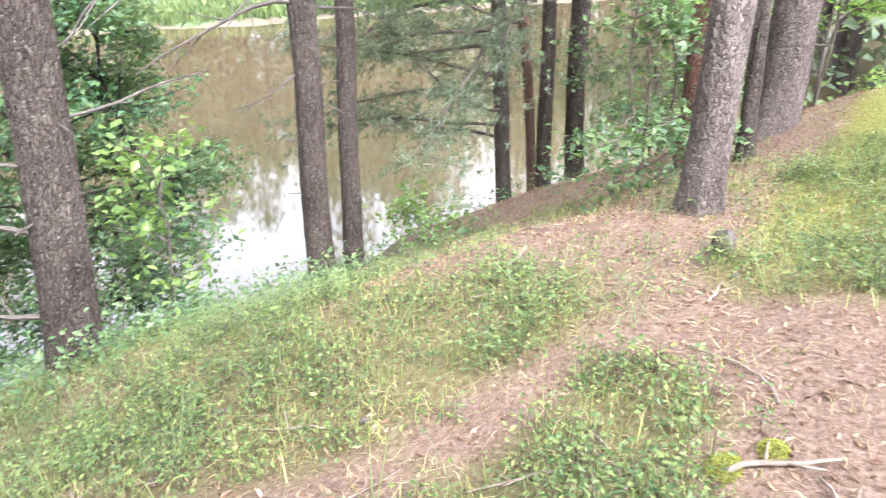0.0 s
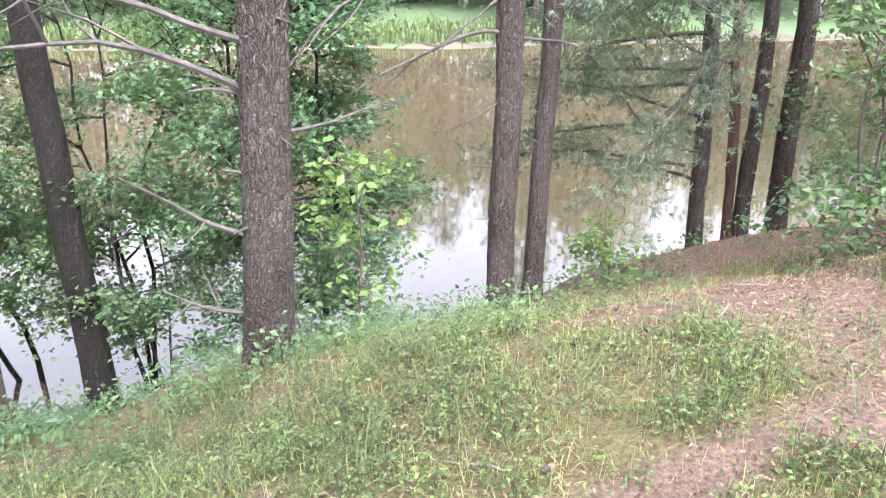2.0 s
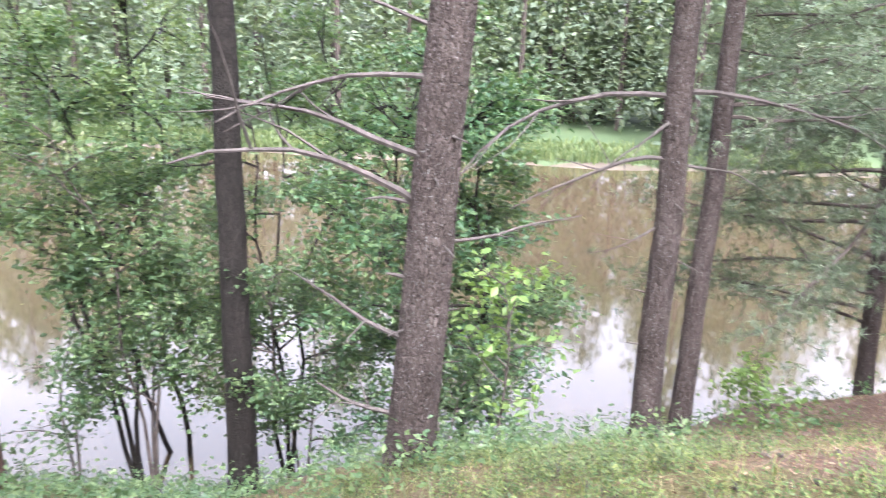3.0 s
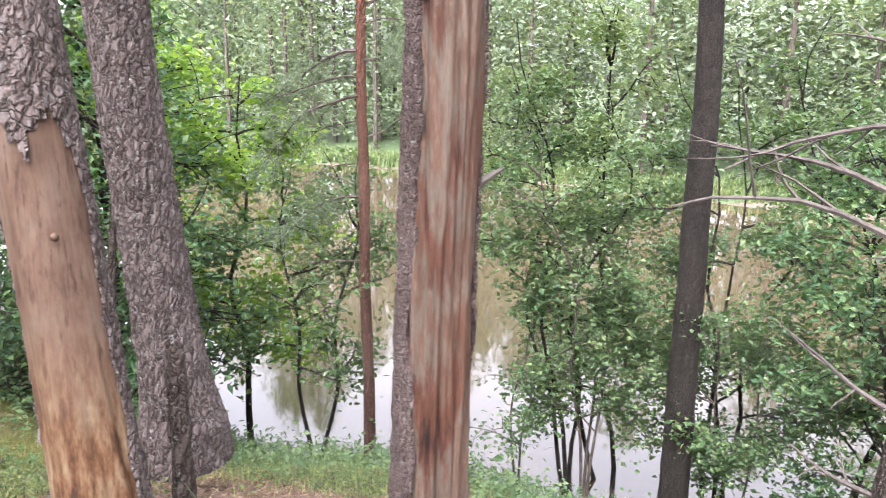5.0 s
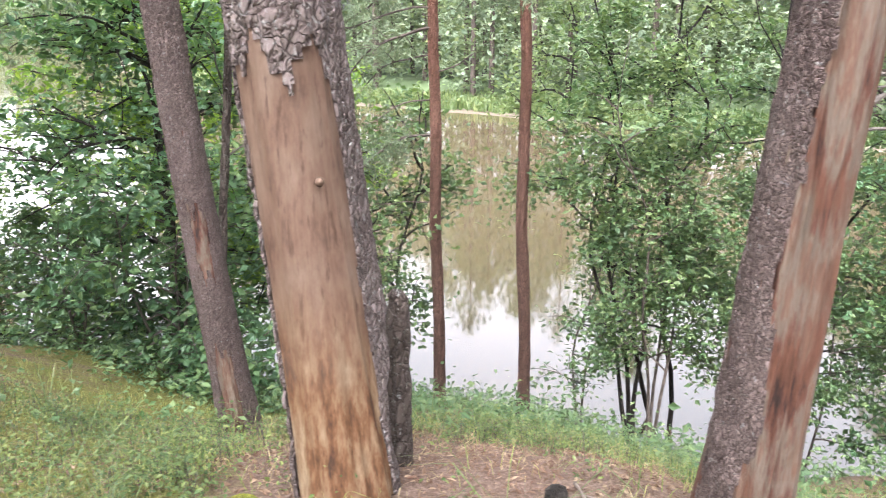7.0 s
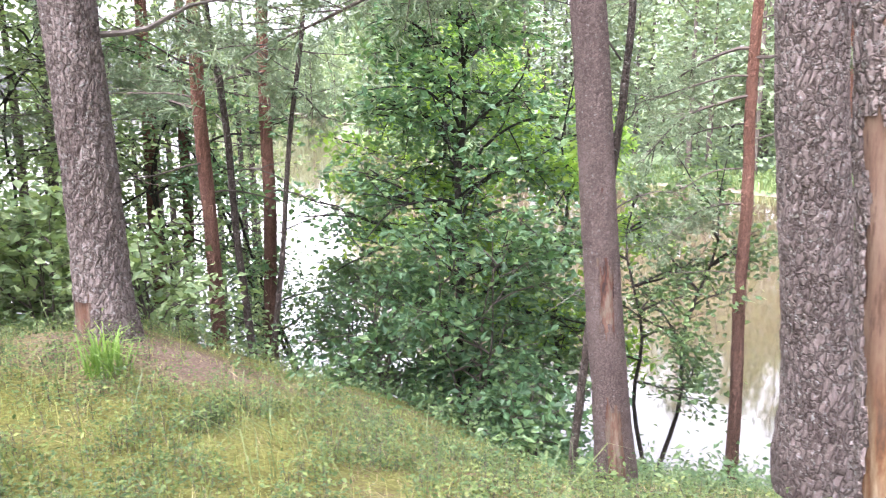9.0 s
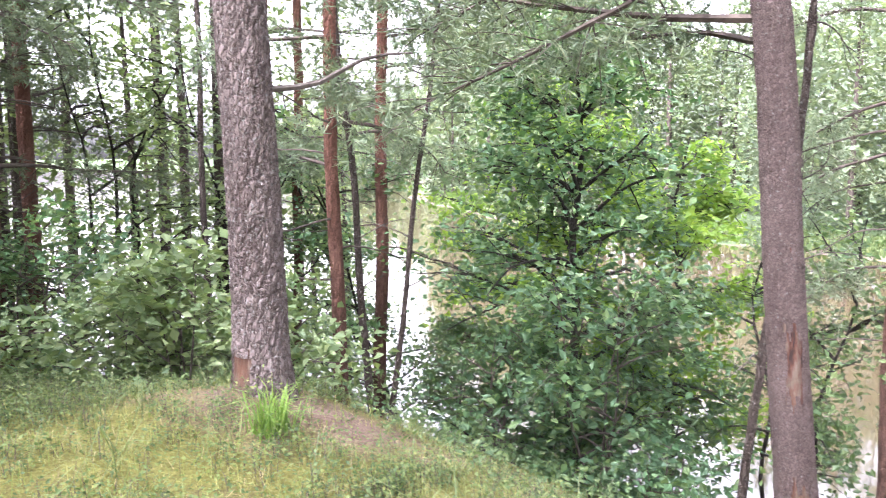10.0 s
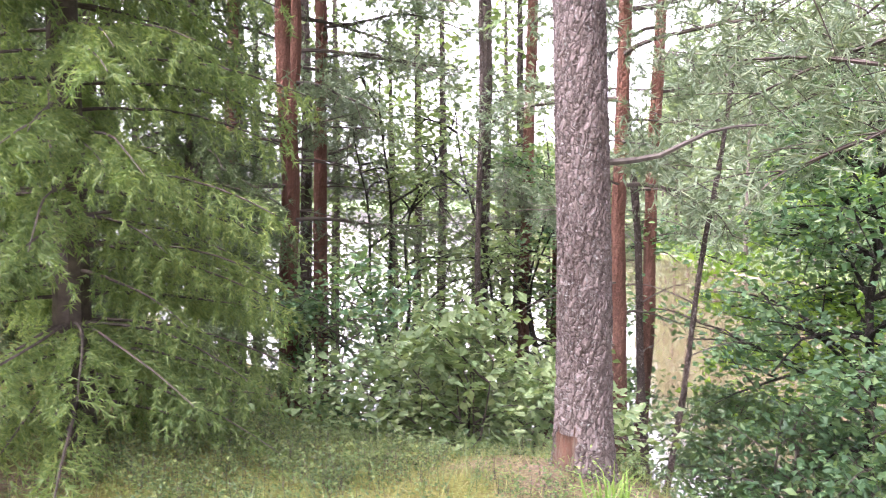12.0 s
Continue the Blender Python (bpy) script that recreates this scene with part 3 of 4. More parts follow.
pine("pine", (3.17, 4.95, -1.76), (0.07, -0.033), 0.188, BROWN_BARK, "stout pine with scaly grey-brown bark and dead branches", seed=2.0, depth=0.013, seg=80, steps=260, flare=0.3,
     limbs=[(0.36, 165, 0.75, 1.9, 0.032, 0.9), (0.73, 168, 0.35, 1.7, 0.03, 0.5), (0.40, 150, 0.1, 0.5, 0.024), (-0.66, 165, 0.40, 1.05, 0.026, 0.1), (-1.3, 160, 0.5, 0.8, 0.026, 0.1), (-0.2, 168, 0.5, 0.3, 0.03), (0.55, 0, 0.1, 0.25, 0.02), (1.3, 165, 0.2, 1.6, 0.025, 0.4), (1.6, 150, 0.3, 1.2, 0.02), (0.1, 340, 0.3, 1.2, 0.016, -0.3)]
     + [(z, az, 0.25, 0.3, 0.018) for z, az in ((-0.42, 255), (-0.42, 330), (-0.5, 200), (0.15, 280), (-0.9, 300), (0.6, 250), (0.9, 300))])
pine("pine", (6.30, 5.54, -2.72), (0.0, 0.0), 0.15, BROWN_BARK, "grey-barked pine standing close beside another", seed=4.0, seg=32, steps=120, limbs=[(1.1, 150, 0.15, 2.4, 0.032, 1.3), (1.15, 325, 0.15, 2.4, 0.03, 1.3), (0.5, 155, 0.2, 1.7, 0.026, 1.2), (0.45, 320, 0.1, 1.0, 0.02, 0.6), (-0.1, 150, -0.8, 0.9, 0.016), (-0.5, 330, 0.0, 0.4, 0.015), (-0.9, 140, 0.0, 0.35, 0.015), (0.9, 180, -0.3, 1.2, 0.018), (-1.4, 150, 0.1, 0.3, 0.014), (-0.3, 330, 0.1, 0.35, 0.014), (0.1, 250, 0.1, 0.3, 0.014)])
pine("pine", (6.86, 5.60, -2.68), (0.02, -0.01), 0.113, BROWN_BARK, "slimmer dark pine close beside its twin", seed=5.0, seg=28, steps=100,
     fol=[(0.5, 40, 0.1, 1.8), (1.0, 330, 0.1, 2.0), (0.9, 300, 0.1, 1.6)])
pine("pine", (10.0, 5.43, -2.96), (-0.02, 0.04), 0.11, BROWN_BARK, "pine with drooping needle boughs on the slope", seed=6.0, group="pines on the far slope", seg=18, steps=70,
     fol=[(-1.8 + 0.22 * k, 95 + 115 * ((k * 0.37) % 1), 0.2, 2.2 + 0.8 * ((k * 0.61) % 1)) for k in range(20)])
pine("pine", (10.2, 5.07, -2.76), (-0.03, 0.06), 0.07, RED_BARK, "slim red-barked pine on the slope", seed=7.0, group="pines on the far slope", seg=14, steps=60,
     fol=[(-0.6 + 0.4 * k, 60 + 200 * ((k * 0.37) % 1), 0.2, 1.8) for k in range(8)])
pine("pine", (10.3, 4.97, -2.70), (0.0, 0.01), 0.105, BROWN_BARK, "reddish-brown pine on the slope", seed=8.0, group="pines on the far slope", seg=16, steps=60)
pine("pine", (10.5, 4.57, -2.47), (-0.02, 0.03), 0.135, BROWN_BARK, "dark pine at the end of the group", seed=9.0, group="pines on the far slope", seg=16, steps=60)
pine("pine", (5.72, 1.36, -0.47), (0.008, -0.027), 0.13, PINE_BARK, "pine at the crest with lichen-grey bark", seed=10.0, seg=30, steps=90)
pine("pine", (8.37, 2.33, -1.1), (0.0, 0.0), 0.095, RED_BARK, "slim brown pine behind the crest", seed=17.0, seg=16, steps=60)
pine("pine", (7.98, 1.66, -0.8), (-0.01, 0.03), 0.07, BROWN_BARK, "slim dark pine between two stouter ones", seed=18.0, seg=16, steps=60)
pine("pine", (8.65, 1.63, -0.7), (0.006, -0.028), 0.21, PINE_BARK, "stout leaning pine at the crest", seed=11.0, seg=30, steps=90)
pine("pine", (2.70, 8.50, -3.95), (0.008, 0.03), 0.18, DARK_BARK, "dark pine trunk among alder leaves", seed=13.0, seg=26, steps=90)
pine("pine", (-1.06, 9.1, -3.4), (-0.011, 0.0), 0.074, RED_BARK, "thin red-barked pine with bare side branches", seed=14.0, seg=14, steps=70, group="thin pines at the water",
     limbs=[(1.6, 180, 0.15, 1.5, 0.015), (1.1, 170, 0.1, 1.2, 0.013), (0.9, 10, 0.1, 0.7, 0.012), (0.6, 185, -0.1, 0.9, 0.012), (2.2, 0, 0.2, 0.8, 0.012), (-0.6, 190, 0.1, 1.0, 0.01)],
     fol=[(1.9, 175, 0.1, 1.5), (1.4, 195, 0.05, 1.4), (2.4, 20, 0.2, 1.3), (0.2, 185, -0.1, 1.1), (2.8, 160, 0.2, 1.6), (1.8, 340, 0.1, 1.2)])
pine("pine", (0.08, 9.7, -3.75), (-0.027, 0.0), 0.083, RED_BARK, "thin smooth red-brown pine", seed=15.0, seg=14, steps=70, group="thin pines at the water")
bare_trunk("scarred_pine", (-5.27, 3.72, -0.04), (-0.018, -0.01), 0.158, 11.0, "stout pine with flaky bark and a reddish scar at its foot", 16.0, 9.0, (212, 282), 0.35, 0.013, wood_mat=RUST_WOOD, zones=((-0.6, 0.24),))
side_branch = limb((-5.3, 3.70, 1.78), (0.84, 0.54, -0.2), 1.0, 0.024, sag=0.0, wob=0.3, seed=16.0)[0]
tagged(mesh_object("branch", *side_branch, TWIG_BARK, bpy.data.objects["scarred_pine"]), "bare grey side branch")
SLIM_PINES = [(-6.25, 6.4, 0.07, RED_BARK, -0.01, 0.0), (-7.1, 8.9, 0.09, RED_BARK, 0.02, 0.01), (-10.3, 5.9, 0.12, RED_BARK, -0.012, 0.0), (-10.45, 6.55, 0.095, RED_BARK, 0.0, 0.0),
              (-11.3, 5.7, 0.09, RED_BARK, 0.02, 0.02), (-9.0, 9.1, 0.10, RED_BARK, 0.01, 0.01), (-8.7, 9.3, 0.08, RED_BARK, 0.03, 0.02), (-10.2, 5.75, 0.07, RED_BARK, 0.018, 0.02)]
for k, (x, y, r, mt, lx, ly) in enumerate(SLIM_PINES):
    pine("pine", (x, y, ground_z(x, y, False)), (lx, ly), r, mt, "slim red-barked pine with bare lower branches", seed=20.0 + k, seg=14, steps=60, group="slim pines on the slope", crown=k % 3 == 0,
         limbs=[(z, rng.random() * 360, 0.1, 1.4, 0.012) for z in np.arange(0.2, 2.6, 0.3)],
         fol=[(z, rng.random() * 360, 0.15, 1.3 + rng.random()) for z in np.arange(1.3, 4.6, 0.4 if k < 5 else 0.9)])

for k, (x, y, r, lx, ly) in enumerate([(-6.1, 6.85, 0.04, -0.065, -0.03), (-6.06, 6.95, 0.028, 0.10, 0.10), (-8.3, 7.0, 0.04, 0.0, 0.0), (-2.62, 5.42, 0.03, 0.09, 0.0)]):
    pine("dead_tree", (x, y, ground_z(x, y, False)), (lx, ly), r, BROWN_BARK, "slender brown bare trunk on the slope", height=7.0, seed=60.0 + k, seg=12, steps=50, group="slender bare trunks", crown=False,
         limbs=[(z, rng.random() * 360, 0.4, 0.9, 0.008) for z in np.arange(0.0, 3.2, 0.55)])

# leafy trees and bushes
BUSHES = [
    ("maple_tree", (-4.68, 9.9), 7.2, 2.1, LEAF_MAPLE, 13000, 0.115, "dark green young maple tree on the bank", "maple tree", 0.085, 1, 0.02, 72),
    ("maple_tree", (-3.5, 11.9), 7.5, 1.7, LEAF_YELLOW, 6500, 0.13, "maple on the bank, sunlight put into its yellow-green leaf colour", "maple tree", 0.06, 1, 0.3, 24),
    ("maple_tree", (-5.6, 12.4), 8.0, 1.9, LEAF_YELLOW, 5500, 0.14, "maple behind the dark one, sunlight put into its yellow-green leaf colour", "maple tree", 0.07, 1, 0.35, 24),
    ("alder_tree", (1.7, 10.1), 7.4, 1.5, LEAF_ALDER, 9000, 0.085, "leafy alder with several stems by the water", "alder", 0.05, 3, 0.3, 26),
    ("alder_tree", (3.7, 10.0), 8.0, 1.5, LEAF_ALDER, 9000, 0.085, "leafy alder around the dark pine trunk", "alder", 0.05, 3, 0.28, 26),
    ("alder_tree", (4.9, 8.0), 7.2, 1.5, LEAF_MAPLE, 10000, 0.085, "dark leafy alder behind the stout pine", "alder", 0.06, 1, 0.15, 30),
    ("alder_tree", (5.7, 8.2), 6.0, 1.2, LEAF_ALDER, 5500, 0.085, "slim alder at the water's edge", "alder", 0.05, 1, 0.3, 22),
    ("alder_tree", (0.9, 10.2), 4.2, 0.8, LEAF_ALDER, 800, 0.08, "slim crooked alder at the water's edge", "alder", 0.03, 2, 0.25, 14),
    ("alder_tree", (-2.0, 10.2), 6.0, 1.4, LEAF_ALDER, 4200, 0.09, "leafy alder beside the thin pine", "alder", 0.05, 2, 0.38, 22),
    ("alder_tree", (2.5, 11.0), 8.5, 1.7, LEAF_PALE, 7000, 0.09, "tall light green alder by the water", "alder", 0.06, 2, 0.3, 26),
    ("alder_tree", (5.4, 9.4), 8.0, 1.5, LEAF_ALDER, 6000, 0.09, "tall alder leaning over the water", "alder", 0.06, 1, 0.35, 26),
    ("alder_tree", (1.8, 9.5), 5.8, 1.15, LEAF_ALDER, 4800, 0.08, "leafy alder beside the dark trunk", "alder", 0.035, 3, 0.3, 26),
    ("alder_tree", (3.7, 9.2), 4.8, 1.0, LEAF_ALDER, 4500, 0.08, "young alder beside the dark trunk", "alder", 0.03, 2, 0.3, 22),
    ("hazel_bush", (-9.0, 5.4), 2.2, 1.2, LEAF_MAPLE, 3000, 0.09, "dark hazel bush under the slim pines", "bush", 0.02, 4, 0.02, 22),
    ("hazel_bush", (-6.0, 5.1), 1.2, 0.8, LEAF_PALE, 1800, 0.09, "pale hazel bush behind the stout pine", "bush", 0.02, 4, 0.02, 18),
    ("oak_sapling", (4.30, 5.40), 2.5, 0.66, LEAF_BRIGHT, 360, 0.10, "bright green oak sapling beside the pine", "sapling", 0.016, 1, 0.3, 13),
    ("oak_sapling", (4.0, 5.9), 1.5, 0.5, LEAF_ALDER, 500, 0.08, "green sapling under the stout pine", "sapling", 0.014, 2, 0.1, 10),
    ("sapling", (8.1, 5.45), 1.0, 0.55, LEAF_BRIGHT, 420, 0.09, "small green sapling on the slope", "sapling", 0.012, 1, 0.3, 10),
    ("rowan_sapling", (7.2, 2.3), 2.6, 0.75, LEAF_ALDER, 1500, 0.08, "leafy young rowan in front of the crest pines", "sapling", 0.025, 2, 0.1, 18),
    ("rowan_sapling", (10.6, 3.5), 5.0, 1.2, LEAF_ALDER, 4200, 0.085, "leafy young rowan at the end of the slope", "sapling", 0.03, 2, 0.1, 18),
    ("rowan_sapling", (11.0, 1.7), 5.0, 1.5, LEAF_BRIGHT, 4500, 0.09, "bright leafy rowan behind the crest", "sapling", 0.03, 2, 0.1, 18),
    ("hazel_bush", (-6.9, 4.9), 1.5, 1.1, LEAF_PALE, 2600, 0.10, "pale green hazel bush on the crest", "bush", 0.02, 4, 0.02, 22),
    ("hazel_bush", (-7.8, 4.9), 1.3, 1.1, LEAF_PALE, 2600, 0.10, "low hazel bush behind the grass", "bush", 0.02, 4, 0.02, 22),
    ("bird_cherry", (-8.4, 8.6), 6.0, 1.7, LEAF_PALE, 4200, 0.09, "leafy bird cherry thicket on the slope", "tree", 0.05, 3, 0.08, 28),
    ("bird_cherry", (-10.0, 7.4), 6.0, 1.7, LEAF_PALE, 2400, 0.09, "leafy bird cherry thicket on the slope", "tree", 0.05, 3, 0.08, 28),
    ("bird_cherry", (-7.2, 10.4), 6.5, 1.7, LEAF_MAPLE, 6500, 0.09, "dark leafy bird cherry near the water", "tree", 0.05, 2, 0.08, 28),
    ("maple_bush", (-4.0, 8.0), 3.0, 1.15, LEAF_MAPLE, 3200, 0.105, "dense dark maple bush on the slope", "bush", 0.03, 3, 0.02, 34),
    ("maple_bush", (-5.3, 8.4), 2.3, 1.0, LEAF_MAPLE, 1800, 0.105, "low dark maple bush below the pine", "bush", 0.03, 3, 0.02, 30),
    ("maple_bush", (-6.2, 9.4), 2.6, 0.9, LEAF_ALDER, 2600, 0.10, "leafy bush near the water", "bush", 0.03, 3, 0.05, 24),
    ("hazel_bush", (-3.2, 7.2), 1.3, 0.8, LEAF_MAPLE, 1500, 0.10, "dark low bush on the slope", "bush", 0.02, 4, 0.02, 18),
]
for k, (nm, (bx, by), h, rad, lf, n, sz, lab, cat, tr, st, lw, ln) in enumerate(BUSHES):
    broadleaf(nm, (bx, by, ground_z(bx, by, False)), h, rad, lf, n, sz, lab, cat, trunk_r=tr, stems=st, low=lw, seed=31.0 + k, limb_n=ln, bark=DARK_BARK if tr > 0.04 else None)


def spruce(base, height, radius, seed, label, leaf):
    """A spruce: whorled limbs that sag, and twigs that hang from them in rows, clad in needles."""
    reseed(seed)
    tree = empty("spruce", base, label, "spruce tree")
    pts = trunk_line(base, (0, 0), height, 20, 0.01, seed)
    mesh_object("trunk", *tube(pts, trunk_radii(0.13, 20, height, 0.2, 0.1), 10), THIN_BARK, tree)
    wood, cs, ds = [], [], []
    for z in np.arange(0.3, height - 0.2, 0.17):
        for k in range(6):
            a = rng.random() * 2 * np.pi
            ln = radius * (1 - z / height) ** 0.8 * (0.7 + 0.45 * rng.random())
            (lv, lf), lp = limb((base[0], base[1], base[2] + z), (math.cos(a), math.sin(a), 0.1), ln, 0.013, sag=0.5, wob=0.15, steps=7, seg=4, seed=seed + z + k)
            wood.append((lv, lf))
            lp = np.array(lp)
            for q in np.linspace(1.2, 7, max(6, int(ln * 11))):
                i = min(int(q), 6)
                p = lp[i] + (lp[i + 1] - lp[i]) * (q - i)
                for side in (-1, 1):
                    d = np.array((-math.sin(a) * side, math.cos(a) * side, -0.35)) + 0.4 * np.array((math.cos(a), math.sin(a), 0)) + rng.normal(size=3) * 0.2
                    hang = 0.13 + 0.19 * rng.random()
                    w = p.copy()
                    for e in range(6):
                        d = d / np.linalg.norm(d)
                        w = w + d * hang / 6
                        d = d + np.array((0, 0, -0.27))
                        cs.append(w)
                        ds.append(d * 0.7)
    tagged(mesh_object("branchwork", *join(wood), THIN_BARK, tree), kind="stuff")
    v, f = needles(cs, ds, 0.06, 9, 0.0055, 0.55)
    mesh_object("crown", v, f, leaf, tree)
    return tree


spruce((-8.2, 2.2, ground_z(-8.2, 2.2, False)), 9.5, 1.75, 41.0, "light green spruce with drooping twigs", SPRUCE_LEAF)
spruce((-9.9, 4.3, ground_z(-9.9, 4.3, False)), 7.0, 1.2, 42.0, "dark green spruce behind", SPRUCE_DARK)
spruce((-11.6, 2.6, ground_z(-11.6, 2.6, False)), 8.0, 1.9, 43.0, "tall spruce farther back in the wood", SPRUCE_DARK)


# ---- far woods beyond the river ----
def far_woods():
    reseed(90)
    cs, sizes, wood = [], [], []
    for k in range(360):
        x = -200 + 300 * ((k + rng.random()) / 190) ** 0.75
        if k >= 190:
            x = -230 + 180 * (k - 190 + rng.random()) / 60
        if k >= 250:
            x = -40 + 120 * (k - 250 + rng.random()) / 60
        if k >= 310:
            x = 32 + 46 * (k - 310 + rng.random()) / 50
        f = 4.5 + 22 * rng.random() ** 1.7 if k < 250 else 12 + 8 * rng.random()
        y0 = None
        for y in range(-60, 420):
            if far_offset(x, y) >= f:
                y0 = y
                break
        if y0 is None:
            continue
        h = (10.6 + 3.5 * rng.random() if x > 12 else (13.0 + 5 * rng.random() if x > -12 else 20.0 + 8 * rng.random())) + (4.0 if k % 4 == 0 else 0.0)
        z = ground_z(x, y0, False)
        wood.append(tube([(x, y0, z), (x, y0, z + h * 0.5), (x, y0, z + h)], [0.22, 0.16, 0.03], 6))
        n = 1700 if -30 < x < 45 else 1000
        t = rng.random(n) ** 0.8
        sizes.append(np.full((n, 1), 0.44 if x > -30 else 0.9))
        prof = (3.0 + 1.8 * rng.random()) * np.sin(np.clip(t * 0.88 + 0.12, 0, 1) * np.pi) ** 0.6
        a = rng.random(n) * 2 * np.pi
        rr = prof * np.sqrt(rng.random(n)) + 0.4 * rng.normal(size=n)
        cs.append(np.stack([x + rr * np.cos(a), y0 + rr * np.sin(a), z + 0.3 + (h - 0.3) * t + 0.5 * rng.normal(size=n)], 1))
    tagged(mesh_object("far_trunks", *join(wood), THIN_BARK), "trunks of the woods on the opposite bank", "woods", kind="stuff")
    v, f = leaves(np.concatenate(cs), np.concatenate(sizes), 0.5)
    tagged(mesh_object("far_woods", v, f, HAZY_LEAF), "green mixed woods on the opposite bank, haze put into their leaf colour", "woods", kind="stuff")



def bank_woods():
    """The wood along the near bank, farther up the river."""
    reseed(91)
    cs, wood = [], []
    for k in range(46):
        yaw = radians(26 + 50 * rng.random())
        d = 10.5 + 13 * rng.random()
        x, y = -3.3 - d * math.sin(yaw), -0.25 + d * math.cos(yaw)
        z, h = ground_z(x, y, False), 8 + 5 * rng.random()
        wood.append(tube([(x, y, z - 0.2), (x + 0.1, y, z + h * 0.5), (x, y, z + h)], [0.1, 0.08, 0.02], 6))
        n = 1300
        t = rng.random(n)
        a = rng.random(n) * 2 * np.pi
        lump = 0.75 + 0.5 * np.sin(a * 3 + t * 14 + k)
        rr = 1.7 * np.sin(np.clip(0.15 + 0.85 * t, 0, 1) * np.pi) ** 0.7 * np.sqrt(rng.random(n)) * lump
        cs.append(np.stack([x + rr * np.cos(a), y + rr * np.sin(a), z + 0.8 + (h - 0.8) * t], 1))
    tagged(mesh_object("bank_trunks", *join(wood), BROWN_BARK), "slim trunks of the wood along the bank", "woods", kind="stuff")
    v, f = leaves(np.concatenate(cs), 0.14, 0.4)
    tagged(mesh_object("bank_woods", v, f, LEAF_PALE), "pale green wood along the near bank", "woods", kind="stuff")


far_woods()
bank_woods()


def shade_woods():
    """Added wood, mostly unseen, that closes the place behind the walker and blocks skylight."""
    cs, wood = [], []
    for k in range(120):
        x, y = -34 + 70 * rng.random(), -3.5 - 24 * rng.random()
        if k % 4 == 0:
            x, y = 18 + 20 * rng.random(), -3 + 8 * rng.random()
        if k % 4 == 1:
            x, y = -19 - 20 * rng.random(), -4 + 12 * rng.random()
        z, h = ground_z(x, y, False), 11 + 6 * rng.random()
        wood.append(tube([(x, y, z - 0.2), (x, y, z + h * 0.5), (x, y, z + h)], [0.17, 0.13, 0.03], 7))
        n = 800
        t = rng.random(n)
        a = rng.random(n) * 2 * np.pi
        rr = (1.5 + 2.0 * (1 - t)) * np.sqrt(rng.random(n))
        lo = 1.0 if k % 3 == 0 else 5.0
        cs.append(np.stack([x + rr * np.cos(a), y + rr * np.sin(a), z + lo + (h - lo) * t], 1))
    tagged(mesh_object("shade_wood_trunks", *join(wood), PINE_BARK), "trunks of the added wood that blocks skylight around the path", "woods", kind="stuff")
    v, f = leaves(np.concatenate(cs), 0.42, 0.4)
    tagged(mesh_object("shade_wood_crowns", v, f, HAZY_LEAF), "green crowns of the added wood that blocks skylight around the path", "woods", kind="stuff")


shade_woods()


# ---- undergrowth ----
def scatter(n, x0, x1, y0, y1, keep):
    out = []
    xs, ys, u = rng.random(n) * (x1 - x0) + x0, rng.random(n) * (y1 - y0) + y0, rng.random(n)
    for x, y, q in zip(xs.tolist(), ys.tolist(), u.tolist()):
        if q < keep(x, y):
            z = ground_z(x, y)
            if z > WATER_Z + 0.02:
                out.append((x, y, z))
    return np.array(out)


def around(points, n, spread, up):
    p = np.repeat(points, n, 0)
    d = rng.normal(size=p.shape) * np.array((spread, spread, 0))
    d[:, 2] = np.abs(rng.normal(size=len(p))) * up
    return p + d


reseed(95)
near = lambda x, y: green_cover(x, y) ** 1.3
plants = scatter(13000, -9, 8, -1.8, 4.8, lambda x, y: near(x, y) * (0.35 + 0.65 * (noise.noise((x * 1.1, y * 1.1, 8.8)) > -0.05)))
v, f = leaves(around(plants, 44, 0.05, 0.07) + np.array((0, 0, 0.01)), 0.021, 0.5)
tagged(mesh_object("bilberry_plants", v, f, BILBERRY), "low green bilberry shrubs covering the ground", "undergrowth", kind="stuff")
stem_v, stem_f = blades(around(plants, 5, 0.03, 0.0), 0.13, 0.0014, 0.6)
tagged(mesh_object("bilberry_stems", stem_v, stem_f, THIN_BARK), "thin brown stems of low shrubs", "undergrowth", kind="stuff")
tufts = scatter(17000, -9, 9, -2.6, 6.0, lambda x, y: 0.07 + 0.8 * green_cover(x, y))
v, f = blades(around(tufts, 5, 0.045, 0.0), 0.09, 0.0016, 1.2)
tagged(mesh_object("grass", v, f, GRASS), "short pale green forest grass", "grass", kind="stuff")
straws = scatter(5200, -6, 7, -0.2, 4.8, lambda x, y: 0.25 + 0.75 * green_cover(x, y))
v, f = blades(around(straws, 4, 0.06, 0.0), 0.045, 0.0014, 4.0)
tagged(mesh_object("dry_grass", v, f, STRAW), "dry straw-coloured grass lying on the ground", "grass", kind="stuff")
long_tufts = scatter(520, -9, 7, 0.8, 5.0, lambda x, y: green_cover(x, y))
v, f = blades(around(long_tufts, 6, 0.03, 0.0), 0.24, 0.0026, 2.6)
tagged(mesh_object("long_grass", v, f, REED), "long arching blades of grass", "grass", kind="stuff")
herbs = scatter(4200, -13, 10, 3.8, 13.0, lambda x, y: (0.2 + 0.8 * smooth01(0.3 * x + 0.95 * y, 4.2, 6.0)) * (1 - 0.75 * smooth01(x, 5.0, 6.5)))
v, f = leaves(around(herbs, 16, 0.14, 0.13) + np.array((0, 0, 0.03)), 0.055, 0.5)
tagged(mesh_object("bank_herbs", v, f, LEAF_ALDER), "green herbs on the steep bank", "undergrowth", kind="stuff")
